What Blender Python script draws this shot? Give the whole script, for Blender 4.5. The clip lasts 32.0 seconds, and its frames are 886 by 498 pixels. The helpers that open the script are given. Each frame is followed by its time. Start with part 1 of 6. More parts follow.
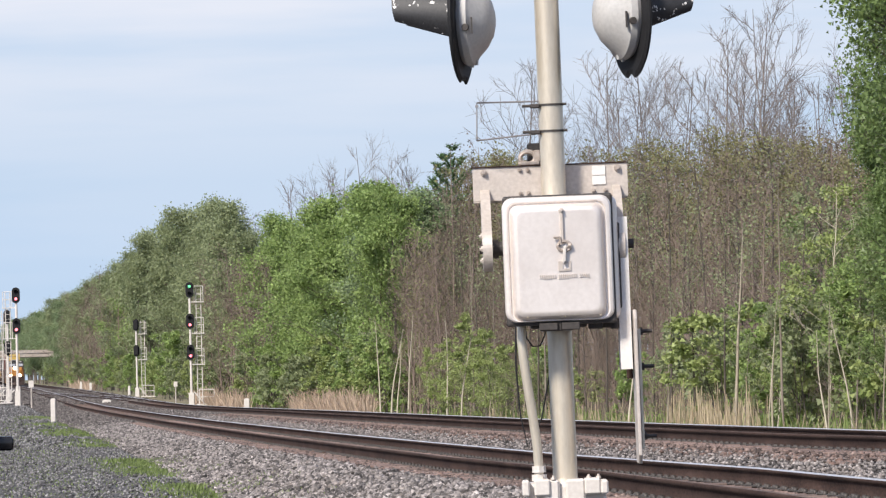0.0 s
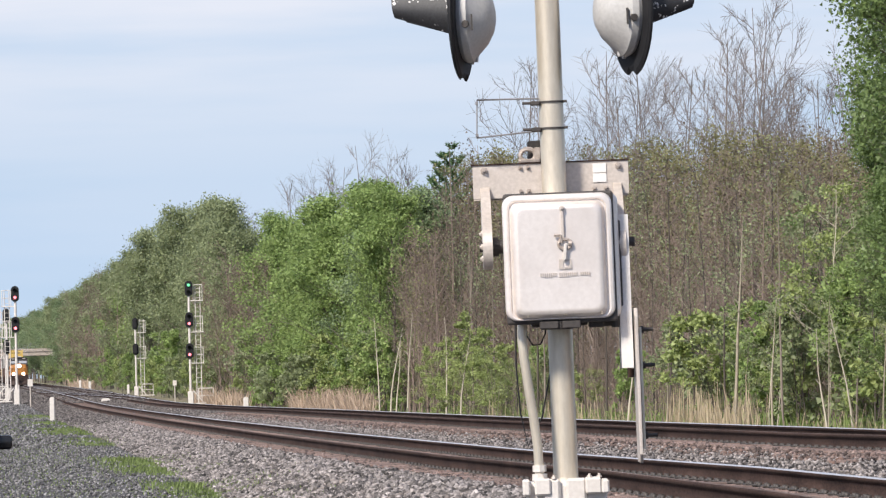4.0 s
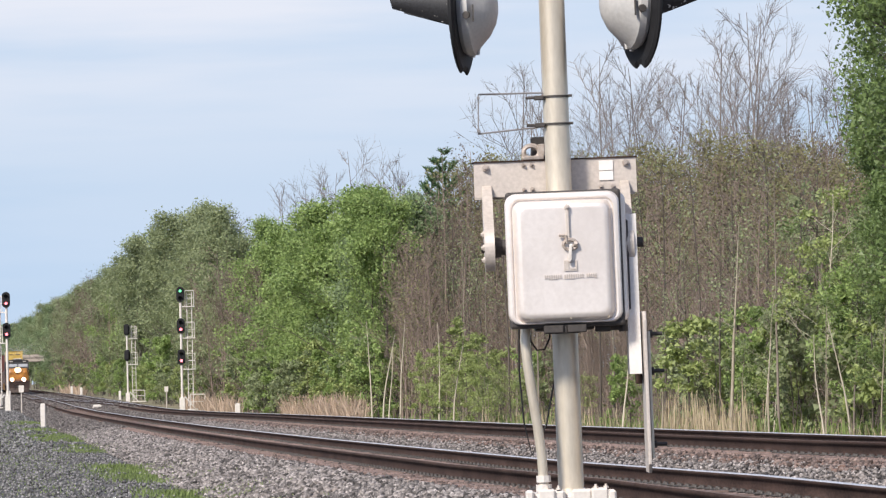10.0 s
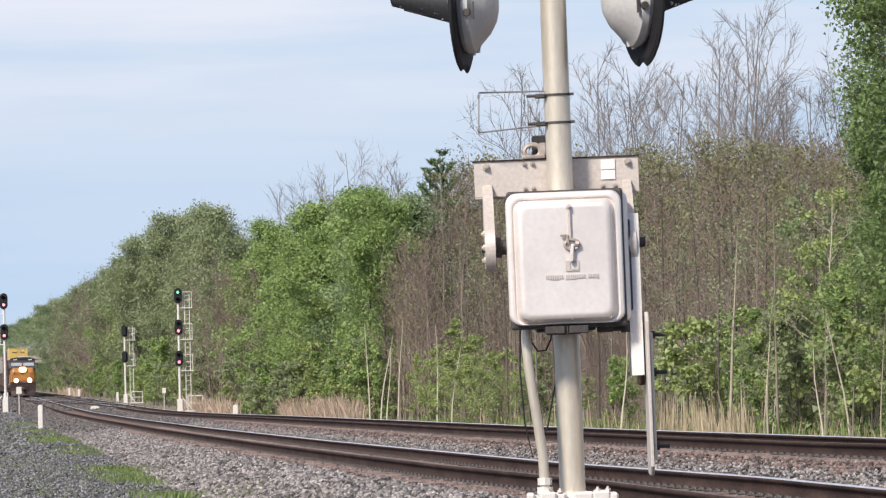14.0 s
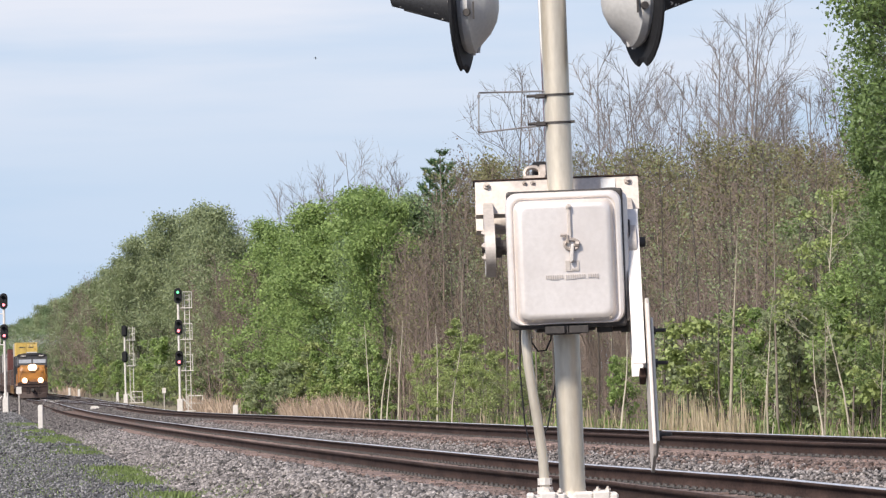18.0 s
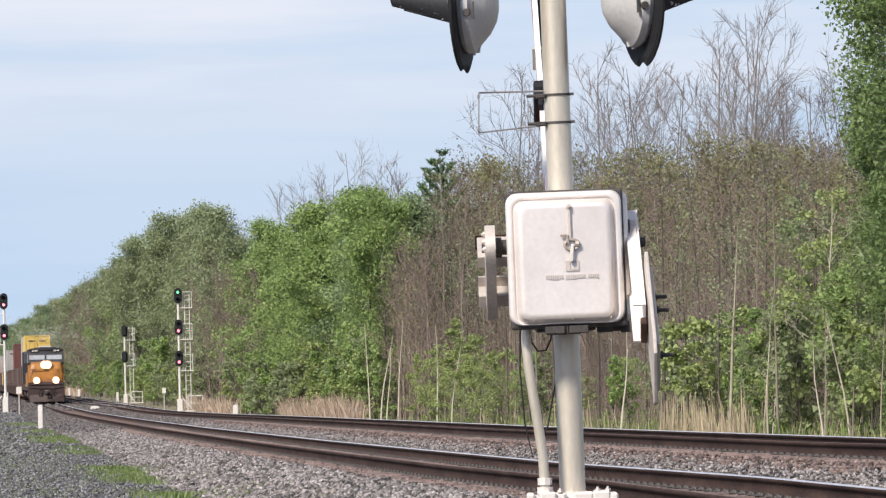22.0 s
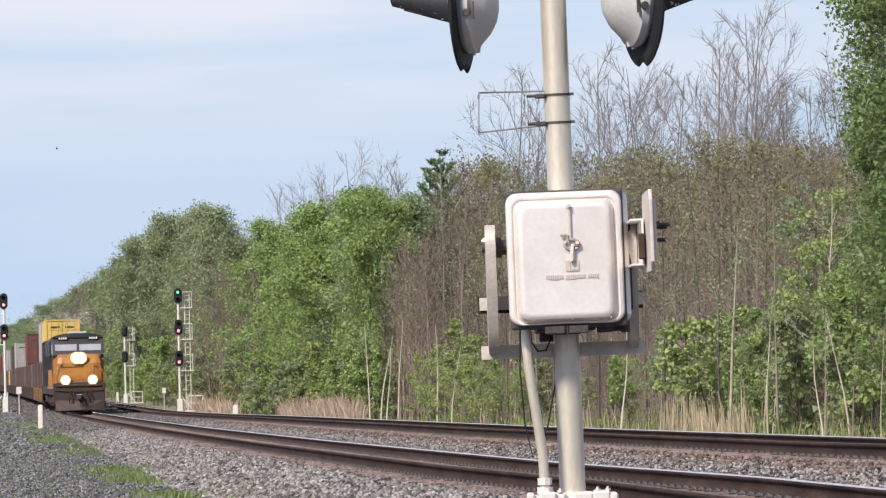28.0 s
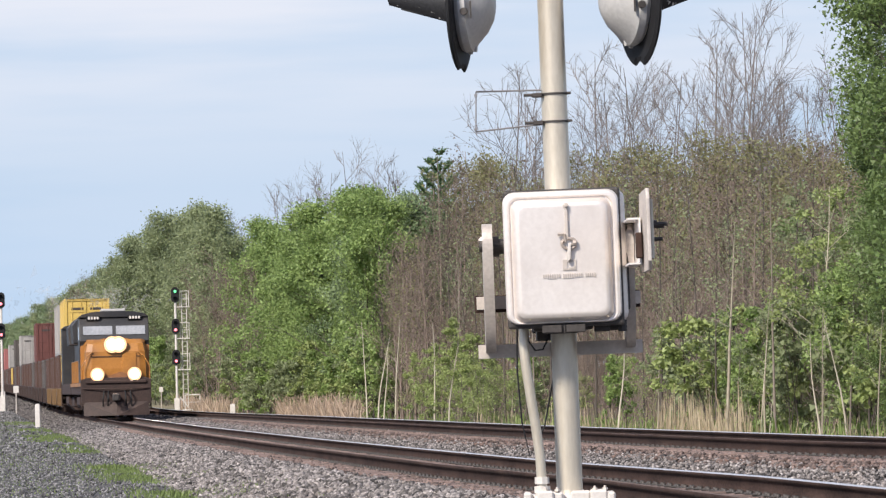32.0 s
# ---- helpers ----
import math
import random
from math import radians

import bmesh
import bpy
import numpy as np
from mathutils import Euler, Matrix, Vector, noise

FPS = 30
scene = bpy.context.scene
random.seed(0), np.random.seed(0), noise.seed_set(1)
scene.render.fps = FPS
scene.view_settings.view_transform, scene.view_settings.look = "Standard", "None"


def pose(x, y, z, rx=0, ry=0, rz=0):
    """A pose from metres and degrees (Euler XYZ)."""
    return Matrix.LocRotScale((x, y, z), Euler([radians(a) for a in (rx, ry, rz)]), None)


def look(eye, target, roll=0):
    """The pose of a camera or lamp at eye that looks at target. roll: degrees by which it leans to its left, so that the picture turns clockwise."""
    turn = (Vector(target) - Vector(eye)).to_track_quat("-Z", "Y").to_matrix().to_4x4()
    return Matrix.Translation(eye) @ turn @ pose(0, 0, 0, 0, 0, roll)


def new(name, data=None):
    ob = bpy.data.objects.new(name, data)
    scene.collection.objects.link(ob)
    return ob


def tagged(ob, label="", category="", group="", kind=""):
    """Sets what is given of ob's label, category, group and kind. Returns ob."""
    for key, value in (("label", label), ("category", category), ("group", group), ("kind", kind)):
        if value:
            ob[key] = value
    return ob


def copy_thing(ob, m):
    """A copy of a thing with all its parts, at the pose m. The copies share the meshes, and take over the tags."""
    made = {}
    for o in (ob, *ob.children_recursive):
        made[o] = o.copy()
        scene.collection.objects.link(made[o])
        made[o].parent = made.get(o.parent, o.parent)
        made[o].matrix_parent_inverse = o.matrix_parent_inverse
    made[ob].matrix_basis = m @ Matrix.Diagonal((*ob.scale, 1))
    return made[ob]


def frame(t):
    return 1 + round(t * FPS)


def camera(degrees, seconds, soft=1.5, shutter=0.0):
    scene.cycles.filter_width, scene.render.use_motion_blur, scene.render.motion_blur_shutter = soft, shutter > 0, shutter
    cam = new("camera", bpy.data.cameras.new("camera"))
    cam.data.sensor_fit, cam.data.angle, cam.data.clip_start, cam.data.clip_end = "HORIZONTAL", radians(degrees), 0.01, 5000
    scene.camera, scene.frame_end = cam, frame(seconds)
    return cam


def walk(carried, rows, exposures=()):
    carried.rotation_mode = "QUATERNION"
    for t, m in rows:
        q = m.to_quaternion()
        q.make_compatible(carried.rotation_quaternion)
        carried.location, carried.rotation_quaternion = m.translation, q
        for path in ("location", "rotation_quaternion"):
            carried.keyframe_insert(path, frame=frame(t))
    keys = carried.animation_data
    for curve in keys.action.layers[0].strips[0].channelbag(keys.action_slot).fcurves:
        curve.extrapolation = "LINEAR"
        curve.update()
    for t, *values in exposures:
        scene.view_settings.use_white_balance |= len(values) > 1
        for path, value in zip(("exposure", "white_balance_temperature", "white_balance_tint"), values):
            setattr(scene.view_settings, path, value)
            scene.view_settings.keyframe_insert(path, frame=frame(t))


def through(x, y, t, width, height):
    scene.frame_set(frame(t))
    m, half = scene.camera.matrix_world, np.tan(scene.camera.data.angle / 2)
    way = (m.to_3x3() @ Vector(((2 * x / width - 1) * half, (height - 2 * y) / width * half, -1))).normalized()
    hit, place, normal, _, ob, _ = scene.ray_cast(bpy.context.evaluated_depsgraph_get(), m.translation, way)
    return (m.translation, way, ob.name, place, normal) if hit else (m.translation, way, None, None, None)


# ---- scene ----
# The eye stands at (0, 0, 1.7) and looks along +y; metres.
LENS = 8500.0                       # focal length in picture widths of 1568
EYE_Z = 1.70
cam = camera(math.degrees(2 * math.atan(784 / LENS)), 32.0, soft=1.3)


def aim(t, dx, dy, back):
    """Row of the path: small turns dx, dy (1/8500 rad) and the step back in metres; the eye sways aside with the turn."""
    eye = Vector((max(0.0, dx) * 0.00263, -back, EYE_Z))
    tilt = math.atan(223 / LENS) + dy / LENS
    turn = -dx / LENS
    way = Vector((math.sin(turn) * math.cos(tilt), math.cos(turn) * math.cos(tilt), math.sin(tilt)))
    return t, look(eye, eye + way * 100, -1.3)


walk(cam, [aim(*r) for r in (
    (0.0, 20, -10.6, 1.29), (0.5, 20, -11.4, 1.29), (2.0, 20, -11.6, 1.29), (3.5, 20, -11.8, 1.28), (4.5, 16, -15, 1.0),
    (5.5, 10, -17.3, 0.70), (5.8, 7, -9, 0.36), (6.0, 5.5, -4.3, 0.25), (6.5, 4, -2.9, 0.236), (8.5, 4, -2.4, 0.236),
    (11.0, 4, -2.4, 0.236), (11.5, 4, -6.0, 0.20), (12.0, 1.5, -9.0, 0.0), (12.5, 0.2, -1.2, 0.0), (13.0, 0, 0, 0.0),
    (14.5, 0, 0, 0.0), (15.5, 0.8, -5, 0.02), (16.5, 1.5, -8.5, 0.02), (17.0, 0.3, -1.3, 0.0), (17.5, 0, 0, 0.0),
    (24.0, 0, 0, 0.0), (30.9, 0, 0, 0.0), (31.5, -1.5, -1.5, 0.0), (32.0, -5, -1.8, 0.0))])

# ---- sky and sun ----
SUN_UP, SUN_TURN = 40.0, 216.0      # degrees above the horizon; from +y towards +x: behind the eye, to its left
world = bpy.data.worlds.new("sky")
scene.world = world
world.use_nodes = True
wn, wl = world.node_tree.nodes, world.node_tree.links
wn.clear()
w_out = wn.new("ShaderNodeOutputWorld")
w_bg = wn.new("ShaderNodeBackground")
w_sky = wn.new("ShaderNodeTexSky")
w_sky.sky_type, w_sky.sun_disc = "NISHITA", False
w_sky.sun_elevation, w_sky.sun_rotation = radians(SUN_UP), radians(SUN_TURN)
w_sky.dust_density, w_sky.ozone_density = 0.9, 1.5
w_co = wn.new("ShaderNodeTexCoord")
w_map = wn.new("ShaderNodeMapping")
w_map.inputs["Scale"].default_value = (4.5, 4.5, 44.0)
w_map.inputs["Location"].default_value = (0.35, 0.1, 0.62)
w_no = wn.new("ShaderNodeTexNoise")
w_no.inputs["Scale"].default_value, w_no.inputs["Detail"].default_value, w_no.inputs["Roughness"].default_value = 1.0, 5.0, 0.5
w_ra = wn.new("ShaderNodeValToRGB")
w_ra.color_ramp.elements[0].position, w_ra.color_ramp.elements[1].position = 0.40, 0.64
w_ra.color_ramp.elements[0].color, w_ra.color_ramp.elements[1].color = (0.03, 0.03, 0.03, 1), (0.90, 0.90, 0.90, 1)
w_mx = wn.new("ShaderNodeMix")
w_mx.data_type = "RGBA"
w_mx.inputs["B"].default_value = (7.7, 7.85, 8.6, 1)
wl.new(w_co.outputs["Generated"], w_map.inputs["Vector"])
wl.new(w_map.outputs["Vector"], w_no.inputs["Vector"])
wl.new(w_no.outputs["Fac"], w_ra.inputs["Fac"])
w_xyz = wn.new("ShaderNodeSeparateXYZ")
wl.new(w_co.outputs["Generated"], w_xyz.inputs["Vector"])
w_up = wn.new("ShaderNodeMapRange")          # the cloud deck thickens away from the horizon
w_up.inputs["From Min"].default_value, w_up.inputs["From Max"].default_value = 0.040, 0.076
w_up.inputs["To Min"].default_value, w_up.inputs["To Max"].default_value = 0.30, 0.95
wl.new(w_xyz.outputs["Z"], w_up.inputs["Value"])
w_ad = wn.new("ShaderNodeMath")
w_ad.operation, w_ad.use_clamp = "MULTIPLY", True
wl.new(w_ra.outputs["Color"], w_ad.inputs[0])
wl.new(w_up.outputs["Result"], w_ad.inputs[1])
wl.new(w_ad.outputs[0], w_mx.inputs["Factor"])
w_ti = wn.new("ShaderNodeMix")
w_ti.data_type, w_ti.blend_type = "RGBA", "MULTIPLY"
w_ti.inputs["Factor"].default_value = 1.0
w_ti.inputs["B"].default_value = (0.74, 0.90, 1.26, 1)
wl.new(w_sky.outputs["Color"], w_ti.inputs["A"])
w_ho = wn.new("ShaderNodeMix")                # clear pale blue low over the horizon
w_ho.data_type = "RGBA"
w_ho.inputs["A"].default_value = (4.6, 6.05, 7.95, 1)
w_lo = wn.new("ShaderNodeMapRange")
w_lo.inputs["From Min"].default_value, w_lo.inputs["From Max"].default_value = 0.03, 0.20
wl.new(w_xyz.outputs["Z"], w_lo.inputs["Value"])
wl.new(w_lo.outputs["Result"], w_ho.inputs["Factor"])
wl.new(w_ti.outputs["Result"], w_ho.inputs["B"])
wl.new(w_ho.outputs["Result"], w_mx.inputs["A"])
wl.new(w_mx.outputs["Result"], w_bg.inputs["Color"])
w_bg.inputs["Strength"].default_value = 0.078
wl.new(w_bg.outputs["Background"], w_out.inputs["Surface"])

sun = new("sun", bpy.data.lights.new("sun", "SUN"))
sun.data.energy, sun.data.angle, sun.data.color = 4.5, radians(9.0), (1.0, 0.93, 0.84)
_a, _e = radians(SUN_TURN), radians(SUN_UP)
sun.matrix_world = look((math.sin(_a) * math.cos(_e) * 50, math.cos(_a) * math.cos(_e) * 50, math.sin(_e) * 50), (0, 0, 0))
scene.view_settings.exposure = 0.5

# ---- materials ----
def mat(name, a, b=None, rough=0.7, metal=0.0, scale=6.0, fine=60.0, bump=0.15, depth=0.01, emit=None, glow=0.0,
        stretch=(1, 1, 1), vary=0.0, island=False, spec=0.5, dirt=None, dirt_at=(0.55, 0.75), through=0.0):
    """A surface whose colour wanders between a and b at two scales, with fine relief."""
    m = bpy.data.materials.new(name)
    m.use_nodes = True
    n, l = m.node_tree.nodes, m.node_tree.links
    p = n["Principled BSDF"]
    b = b or tuple(min(1, c * 1.25) for c in a)
    co, mp = n.new("ShaderNodeTexCoord"), n.new("ShaderNodeMapping")
    mp.inputs["Scale"].default_value = stretch
    l.new(co.outputs["Object"], mp.inputs["Vector"])
    big, small = n.new("ShaderNodeTexNoise"), n.new("ShaderNodeTexNoise")
    for node, s, d in ((big, scale, 4), (small, fine, 3)):
        node.inputs["Scale"].default_value, node.inputs["Detail"].default_value = s, d
        l.new(mp.outputs["Vector"], node.inputs["Vector"])
    add = n.new("ShaderNodeMath")
    add.operation = "MULTIPLY_ADD"
    add.inputs[1].default_value = 0.5
    l.new(small.outputs["Fac"], add.inputs[0])
    half = n.new("ShaderNodeMath")
    half.operation = "MULTIPLY"
    half.inputs[1].default_value = 0.5
    l.new(big.outputs["Fac"], half.inputs[0])
    l.new(half.outputs[0], add.inputs[2])
    ramp = n.new("ShaderNodeValToRGB")
    ramp.color_ramp.elements[0].position, ramp.color_ramp.elements[1].position = 0.34, 0.66
    ramp.color_ramp.elements[0].color, ramp.color_ramp.elements[1].color = (*a, 1), (*b, 1)
    l.new(add.outputs[0], ramp.inputs["Fac"])
    colour = ramp.outputs["Color"]
    if dirt:
        dn, dr, dm = n.new("ShaderNodeTexNoise"), n.new("ShaderNodeValToRGB"), n.new("ShaderNodeMix")
        dn.inputs["Scale"].default_value, dn.inputs["Detail"].default_value = scale * 0.37, 7
        l.new(mp.outputs["Vector"], dn.inputs["Vector"])
        dr.color_ramp.elements[0].position, dr.color_ramp.elements[1].position = dirt_at
        l.new(dn.outputs["Fac"], dr.inputs["Fac"])
        dm.data_type = "RGBA"
        dm.inputs["B"].default_value = (*dirt, 1)
        l.new(dr.outputs["Color"], dm.inputs["Factor"])
        l.new(colour, dm.inputs["A"])
        colour = dm.outputs["Result"]
    if vary:
        hs = n.new("ShaderNodeHueSaturation")
        src = n.new("ShaderNodeNewGeometry").outputs["Random Per Island"] if island else n.new("ShaderNodeObjectInfo").outputs["Random"]
        mr = n.new("ShaderNodeMapRange")
        mr.inputs["To Min"].default_value, mr.inputs["To Max"].default_value = 1 - vary, 1 + vary
        l.new(src, mr.inputs["Value"])
        l.new(mr.outputs["Result"], hs.inputs["Value"])
        l.new(colour, hs.inputs["Color"])
        colour = hs.outputs["Color"]
    l.new(colour, p.inputs["Base Color"])
    p.inputs["Roughness"].default_value, p.inputs["Metallic"].default_value = rough, metal
    p.inputs["Specular IOR Level"].default_value = spec
    if bump:
        bp = n.new("ShaderNodeBump")
        bp.inputs["Strength"].default_value, bp.inputs["Distance"].default_value = bump, depth
        l.new(add.outputs[0], bp.inputs["Height"])
        l.new(bp.outputs["Normal"], p.inputs["Normal"])
    if emit:
        p.inputs["Emission Color"].default_value, p.inputs["Emission Strength"].default_value = (*emit, 1), glow
    if through:
        tr, ms = n.new("ShaderNodeBsdfTranslucent"), n.new("ShaderNodeMixShader")
        l.new(colour, tr.inputs["Color"])
        ms.inputs["Fac"].default_value = through
        l.new(p.outputs["BSDF"], ms.inputs[1])
        l.new(tr.outputs["BSDF"], ms.inputs[2])
        l.new(ms.outputs["Shader"], n["Material Output"].inputs["Surface"])
    return m


ALU = mat("aluminium_paint", (0.555, 0.49, 0.395), (0.675, 0.61, 0.505), 0.40, 0.52, 5, 70, 0.05, 0.002, stretch=(1, 1, 0.25), dirt=(0.36, 0.31, 0.24), dirt_at=(0.58, 0.8))
LID = mat("cast_aluminium", (0.74, 0.67, 0.615), (0.84, 0.77, 0.715), 0.38, 0.48, 4, 50, 0.05, 0.002, dirt=(0.60, 0.53, 0.48), dirt_at=(0.55, 0.8))
GALV = mat("galvanised_steel", (0.45, 0.395, 0.35), (0.60, 0.535, 0.48), 0.5, 0.35, 7, 60, 0.08, 0.002, dirt=(0.30, 0.25, 0.20), dirt_at=(0.6, 0.8))
GALVL = mat("pale_galvanised_steel", (0.64, 0.60, 0.57), (0.76, 0.72, 0.69), 0.5, 0.2, 7, 60, 0.08, 0.002, dirt=(0.30, 0.25, 0.20), dirt_at=(0.6, 0.8))
WHITE = mat("white_paint", (0.50, 0.46, 0.42), (0.64, 0.60, 0.56), 0.55, 0, 6, 50, 0.08, 0.002, dirt=(0.40, 0.35, 0.28), dirt_at=(0.6, 0.8))
TAG = mat("white_tag", (0.60, 0.58, 0.555), (0.70, 0.68, 0.655), 0.5, 0, 9, 60, 0.0)
BLACK = mat("black_paint", (0.008, 0.008, 0.009), (0.017, 0.017, 0.019), 0.7, 0, 8, 70, 0.1, 0.002, spec=0.25)
HOODM = mat("flaked_black_paint", (0.014, 0.014, 0.016), (0.03, 0.03, 0.033), 0.55, 0, 85, 150, 0.15, 0.002, dirt=(0.62, 0.60, 0.58), dirt_at=(0.63, 0.645))
LAMPG = mat("grey_lamp_paint", (0.36, 0.35, 0.34), (0.46, 0.45, 0.435), 0.5, 0, 5, 60, 0.05, 0.002)
DARK = mat("dark_iron", (0.035, 0.032, 0.030), (0.07, 0.06, 0.055), 0.6, 0.3, 9, 60, 0.15, 0.003)
WIRE = mat("wire", (0.20, 0.19, 0.19), (0.28, 0.27, 0.27), 0.5, 0.4, 9, 60, 0.0)
REDL = mat("red_lens", (0.11, 0.006, 0.014), (0.17, 0.010, 0.022), 0.2, 0, 9, 60, 0.0)
RUST = mat("rusted_rail_steel", (0.020, 0.0125, 0.0105), (0.072, 0.045, 0.037), 0.9, 0.0, 3.2, 45, 0.3, 0.006, stretch=(1, 0.25, 1), vary=0.1, spec=0.12)
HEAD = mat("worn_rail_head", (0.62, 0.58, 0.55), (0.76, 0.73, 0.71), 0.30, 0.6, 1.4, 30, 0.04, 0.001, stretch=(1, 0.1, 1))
TIE = mat("weathered_tie_wood", (0.095, 0.063, 0.054), (0.22, 0.155, 0.132), 0.9, 0, 3, 40, 0.4, 0.01, stretch=(0.3, 1, 1), vary=0.35)
BALLAST = mat("ballast_bed", (0.030, 0.027, 0.026), (0.13, 0.115, 0.109), 0.95, 0, 9, 24, 0.9, 0.05, dirt=(0.11, 0.075, 0.062), dirt_at=(0.52, 0.72))
STONE = mat("ballast_stone", (0.026, 0.022, 0.021), (0.30, 0.27, 0.258), 0.9, 0, 5, 30, 0.2, 0.01, vary=0.85, island=True, dirt=(0.15, 0.125, 0.11), dirt_at=(0.55, 0.75))
LEAF_A = mat("fresh_green_leaf", (0.180, 0.262, 0.078), (0.315, 0.408, 0.140), 0.6, 0, 0.5, 3, 0, vary=0.28, island=True, through=0.42)
LEAF_B = mat("deep_green_leaf", (0.150, 0.210, 0.102), (0.250, 0.320, 0.160), 0.6, 0, 0.5, 3, 0, vary=0.28, island=True, through=0.4)
LEAF_C = mat("yellow_green_leaf", (0.210, 0.266, 0.084), (0.355, 0.410, 0.156), 0.55, 0, 0.5, 3, 0, vary=0.2, island=True, through=0.35)
LEAF_D = mat("budding_brown_leaf", (0.10, 0.078, 0.058), (0.16, 0.126, 0.092), 0.7, 0, 0.5, 3, 0, vary=0.2, island=True, through=0.25)
FIR = mat("fir_needles", (0.050, 0.105, 0.036), (0.095, 0.165, 0.060), 0.6, 0, 0.7, 4, 0, vary=0.25, island=True, through=0.15)
BARK = mat("grey_bark", (0.13, 0.105, 0.085), (0.25, 0.215, 0.18), 0.9, 0, 2, 25, 0.4, 0.02, stretch=(1, 1, 0.2), vary=0.25)
TWIG = mat("bare_twig", (0.140, 0.103, 0.084), (0.255, 0.197, 0.163), 0.9, 0, 1, 12, 0, vary=0.25)
PALE = mat("pale_bark", (0.34, 0.30, 0.23), (0.52, 0.47, 0.38), 0.85, 0, 2, 20, 0.3, 0.02, stretch=(1, 1, 0.2), vary=0.15)
REED = mat("dry_reed", (0.313, 0.243, 0.151), (0.497, 0.41, 0.292), 0.85, 0, 1, 8, 0, vary=0.25, island=True, through=0.25)
GRASS = mat("green_grass", (0.105, 0.150, 0.040), (0.205, 0.265, 0.085), 0.7, 0, 1.2, 6, 0, vary=0.25, island=True, through=0.3)


def ground_material():
    """Grey lot gravel on the near side of the line, litter and weeds on the far side."""
    m = mat("lot_gravel", (0.022, 0.021, 0.022), (0.098, 0.094, 0.094), 0.95, 0, 1.1, 16, 0.9, 0.04, dirt=(0.075, 0.085, 0.035), dirt_at=(0.60, 0.74))
    return m


GROUND = ground_material()
FOREST = mat("leaf_litter", (0.12, 0.10, 0.06), (0.24, 0.20, 0.12), 0.95, 0, 0.4, 7, 0.6, 0.05, dirt=(0.07, 0.10, 0.025), dirt_at=(0.45, 0.65))
LEAF_E = mat("thin_green_bud", (0.165, 0.16, 0.07), (0.25, 0.24, 0.11), 0.7, 0, 0.5, 3, 0, vary=0.2, island=True, through=0.3)
# paler and greyer than plain olive: distance haze mixed into the leaf colour
LEAF_F = mat("hazed_olive_leaf", (0.186, 0.224, 0.110), (0.296, 0.340, 0.178), 0.6, 0, 0.5, 3, 0, vary=0.2, island=True, through=0.4)
LEAF_G = mat("mid_green_leaf", (0.096, 0.152, 0.046), (0.190, 0.260, 0.088), 0.5, 0, 0.5, 3, 0, vary=0.28, island=True, through=0.35)
REEDP = mat("pinkish_dry_reed", (0.34, 0.245, 0.175), (0.50, 0.39, 0.30), 0.85, 0, 1, 8, 0, vary=0.22, island=True, through=0.25)
BOLT = mat("weathered_bolt", (0.30, 0.25, 0.21), (0.46, 0.40, 0.36), 0.5, 0.4, 20, 80, 0.1, 0.002)
REDP = mat("red_paint", (0.33, 0.02, 0.018), (0.45, 0.035, 0.03), 0.5, 0, 6, 50, 0.05, 0.002)
HEADD = mat("dark_rail_head", (0.085, 0.062, 0.054), (0.17, 0.13, 0.112), 0.85, 0.0, 1.4, 30, 0.1, 0.002, stretch=(1, 0.1, 1), spec=0.15)
BROWN = mat("rusty_stone", (0.056, 0.041, 0.036), (0.205, 0.152, 0.134), 0.95, 0, 5, 30, 0.2, 0.01, vary=0.7, island=True, dirt=(0.10, 0.058, 0.045), dirt_at=(0.5, 0.7))
FARST = mat("far_ballast_stone", (0.024, 0.021, 0.020), (0.175, 0.155, 0.147), 0.95, 0, 5, 30, 0.2, 0.01, vary=0.7, island=True)
LOTST = mat("lot_gravel_stone", (0.045, 0.044, 0.045), (0.235, 0.228, 0.228), 0.9, 0, 5, 30, 0.2, 0.01, vary=0.8, island=True)
BARE = mat("bare_grey_bark", (0.125, 0.105, 0.098), (0.225, 0.195, 0.180), 0.9, 0, 1, 12, 0, vary=0.2)
BIRCH = mat("tan_bark", (0.20, 0.17, 0.125), (0.36, 0.32, 0.25), 0.85, 0, 2, 20, 0.3, 0.02, stretch=(1, 1, 0.2), vary=0.2)
DARKBARK = mat("dark_bark", (0.050, 0.040, 0.033), (0.115, 0.095, 0.080), 0.9, 0, 2, 25, 0.4, 0.02, stretch=(1, 1, 0.2), vary=0.3)


# ---- mesh helpers ----
def part(name, bm, material, parent=None, label="", smooth=False, m=None):
    """Links a bmesh as one mesh object, under parent if given."""
    me = bpy.data.meshes.new(name)
    bm.to_mesh(me)
    bm.free()
    for mt in (material if isinstance(material, (list, tuple)) else (material,)):
        me.materials.append(mt)
    if smooth:
        for f in me.polygons:
            f.use_smooth = True
        me.set_sharp_from_angle(angle=radians(24))
    ob = new(name, me)
    if parent is not None:
        ob.parent = parent
    if m is not None:
        ob.matrix_basis = m
    if label:
        ob["label"] = label
    return ob


def thing(name, m, label, category, group=""):
    ob = new(name)
    ob.empty_display_size = 0.2
    ob.matrix_basis = m
    return tagged(ob, label, category, group)


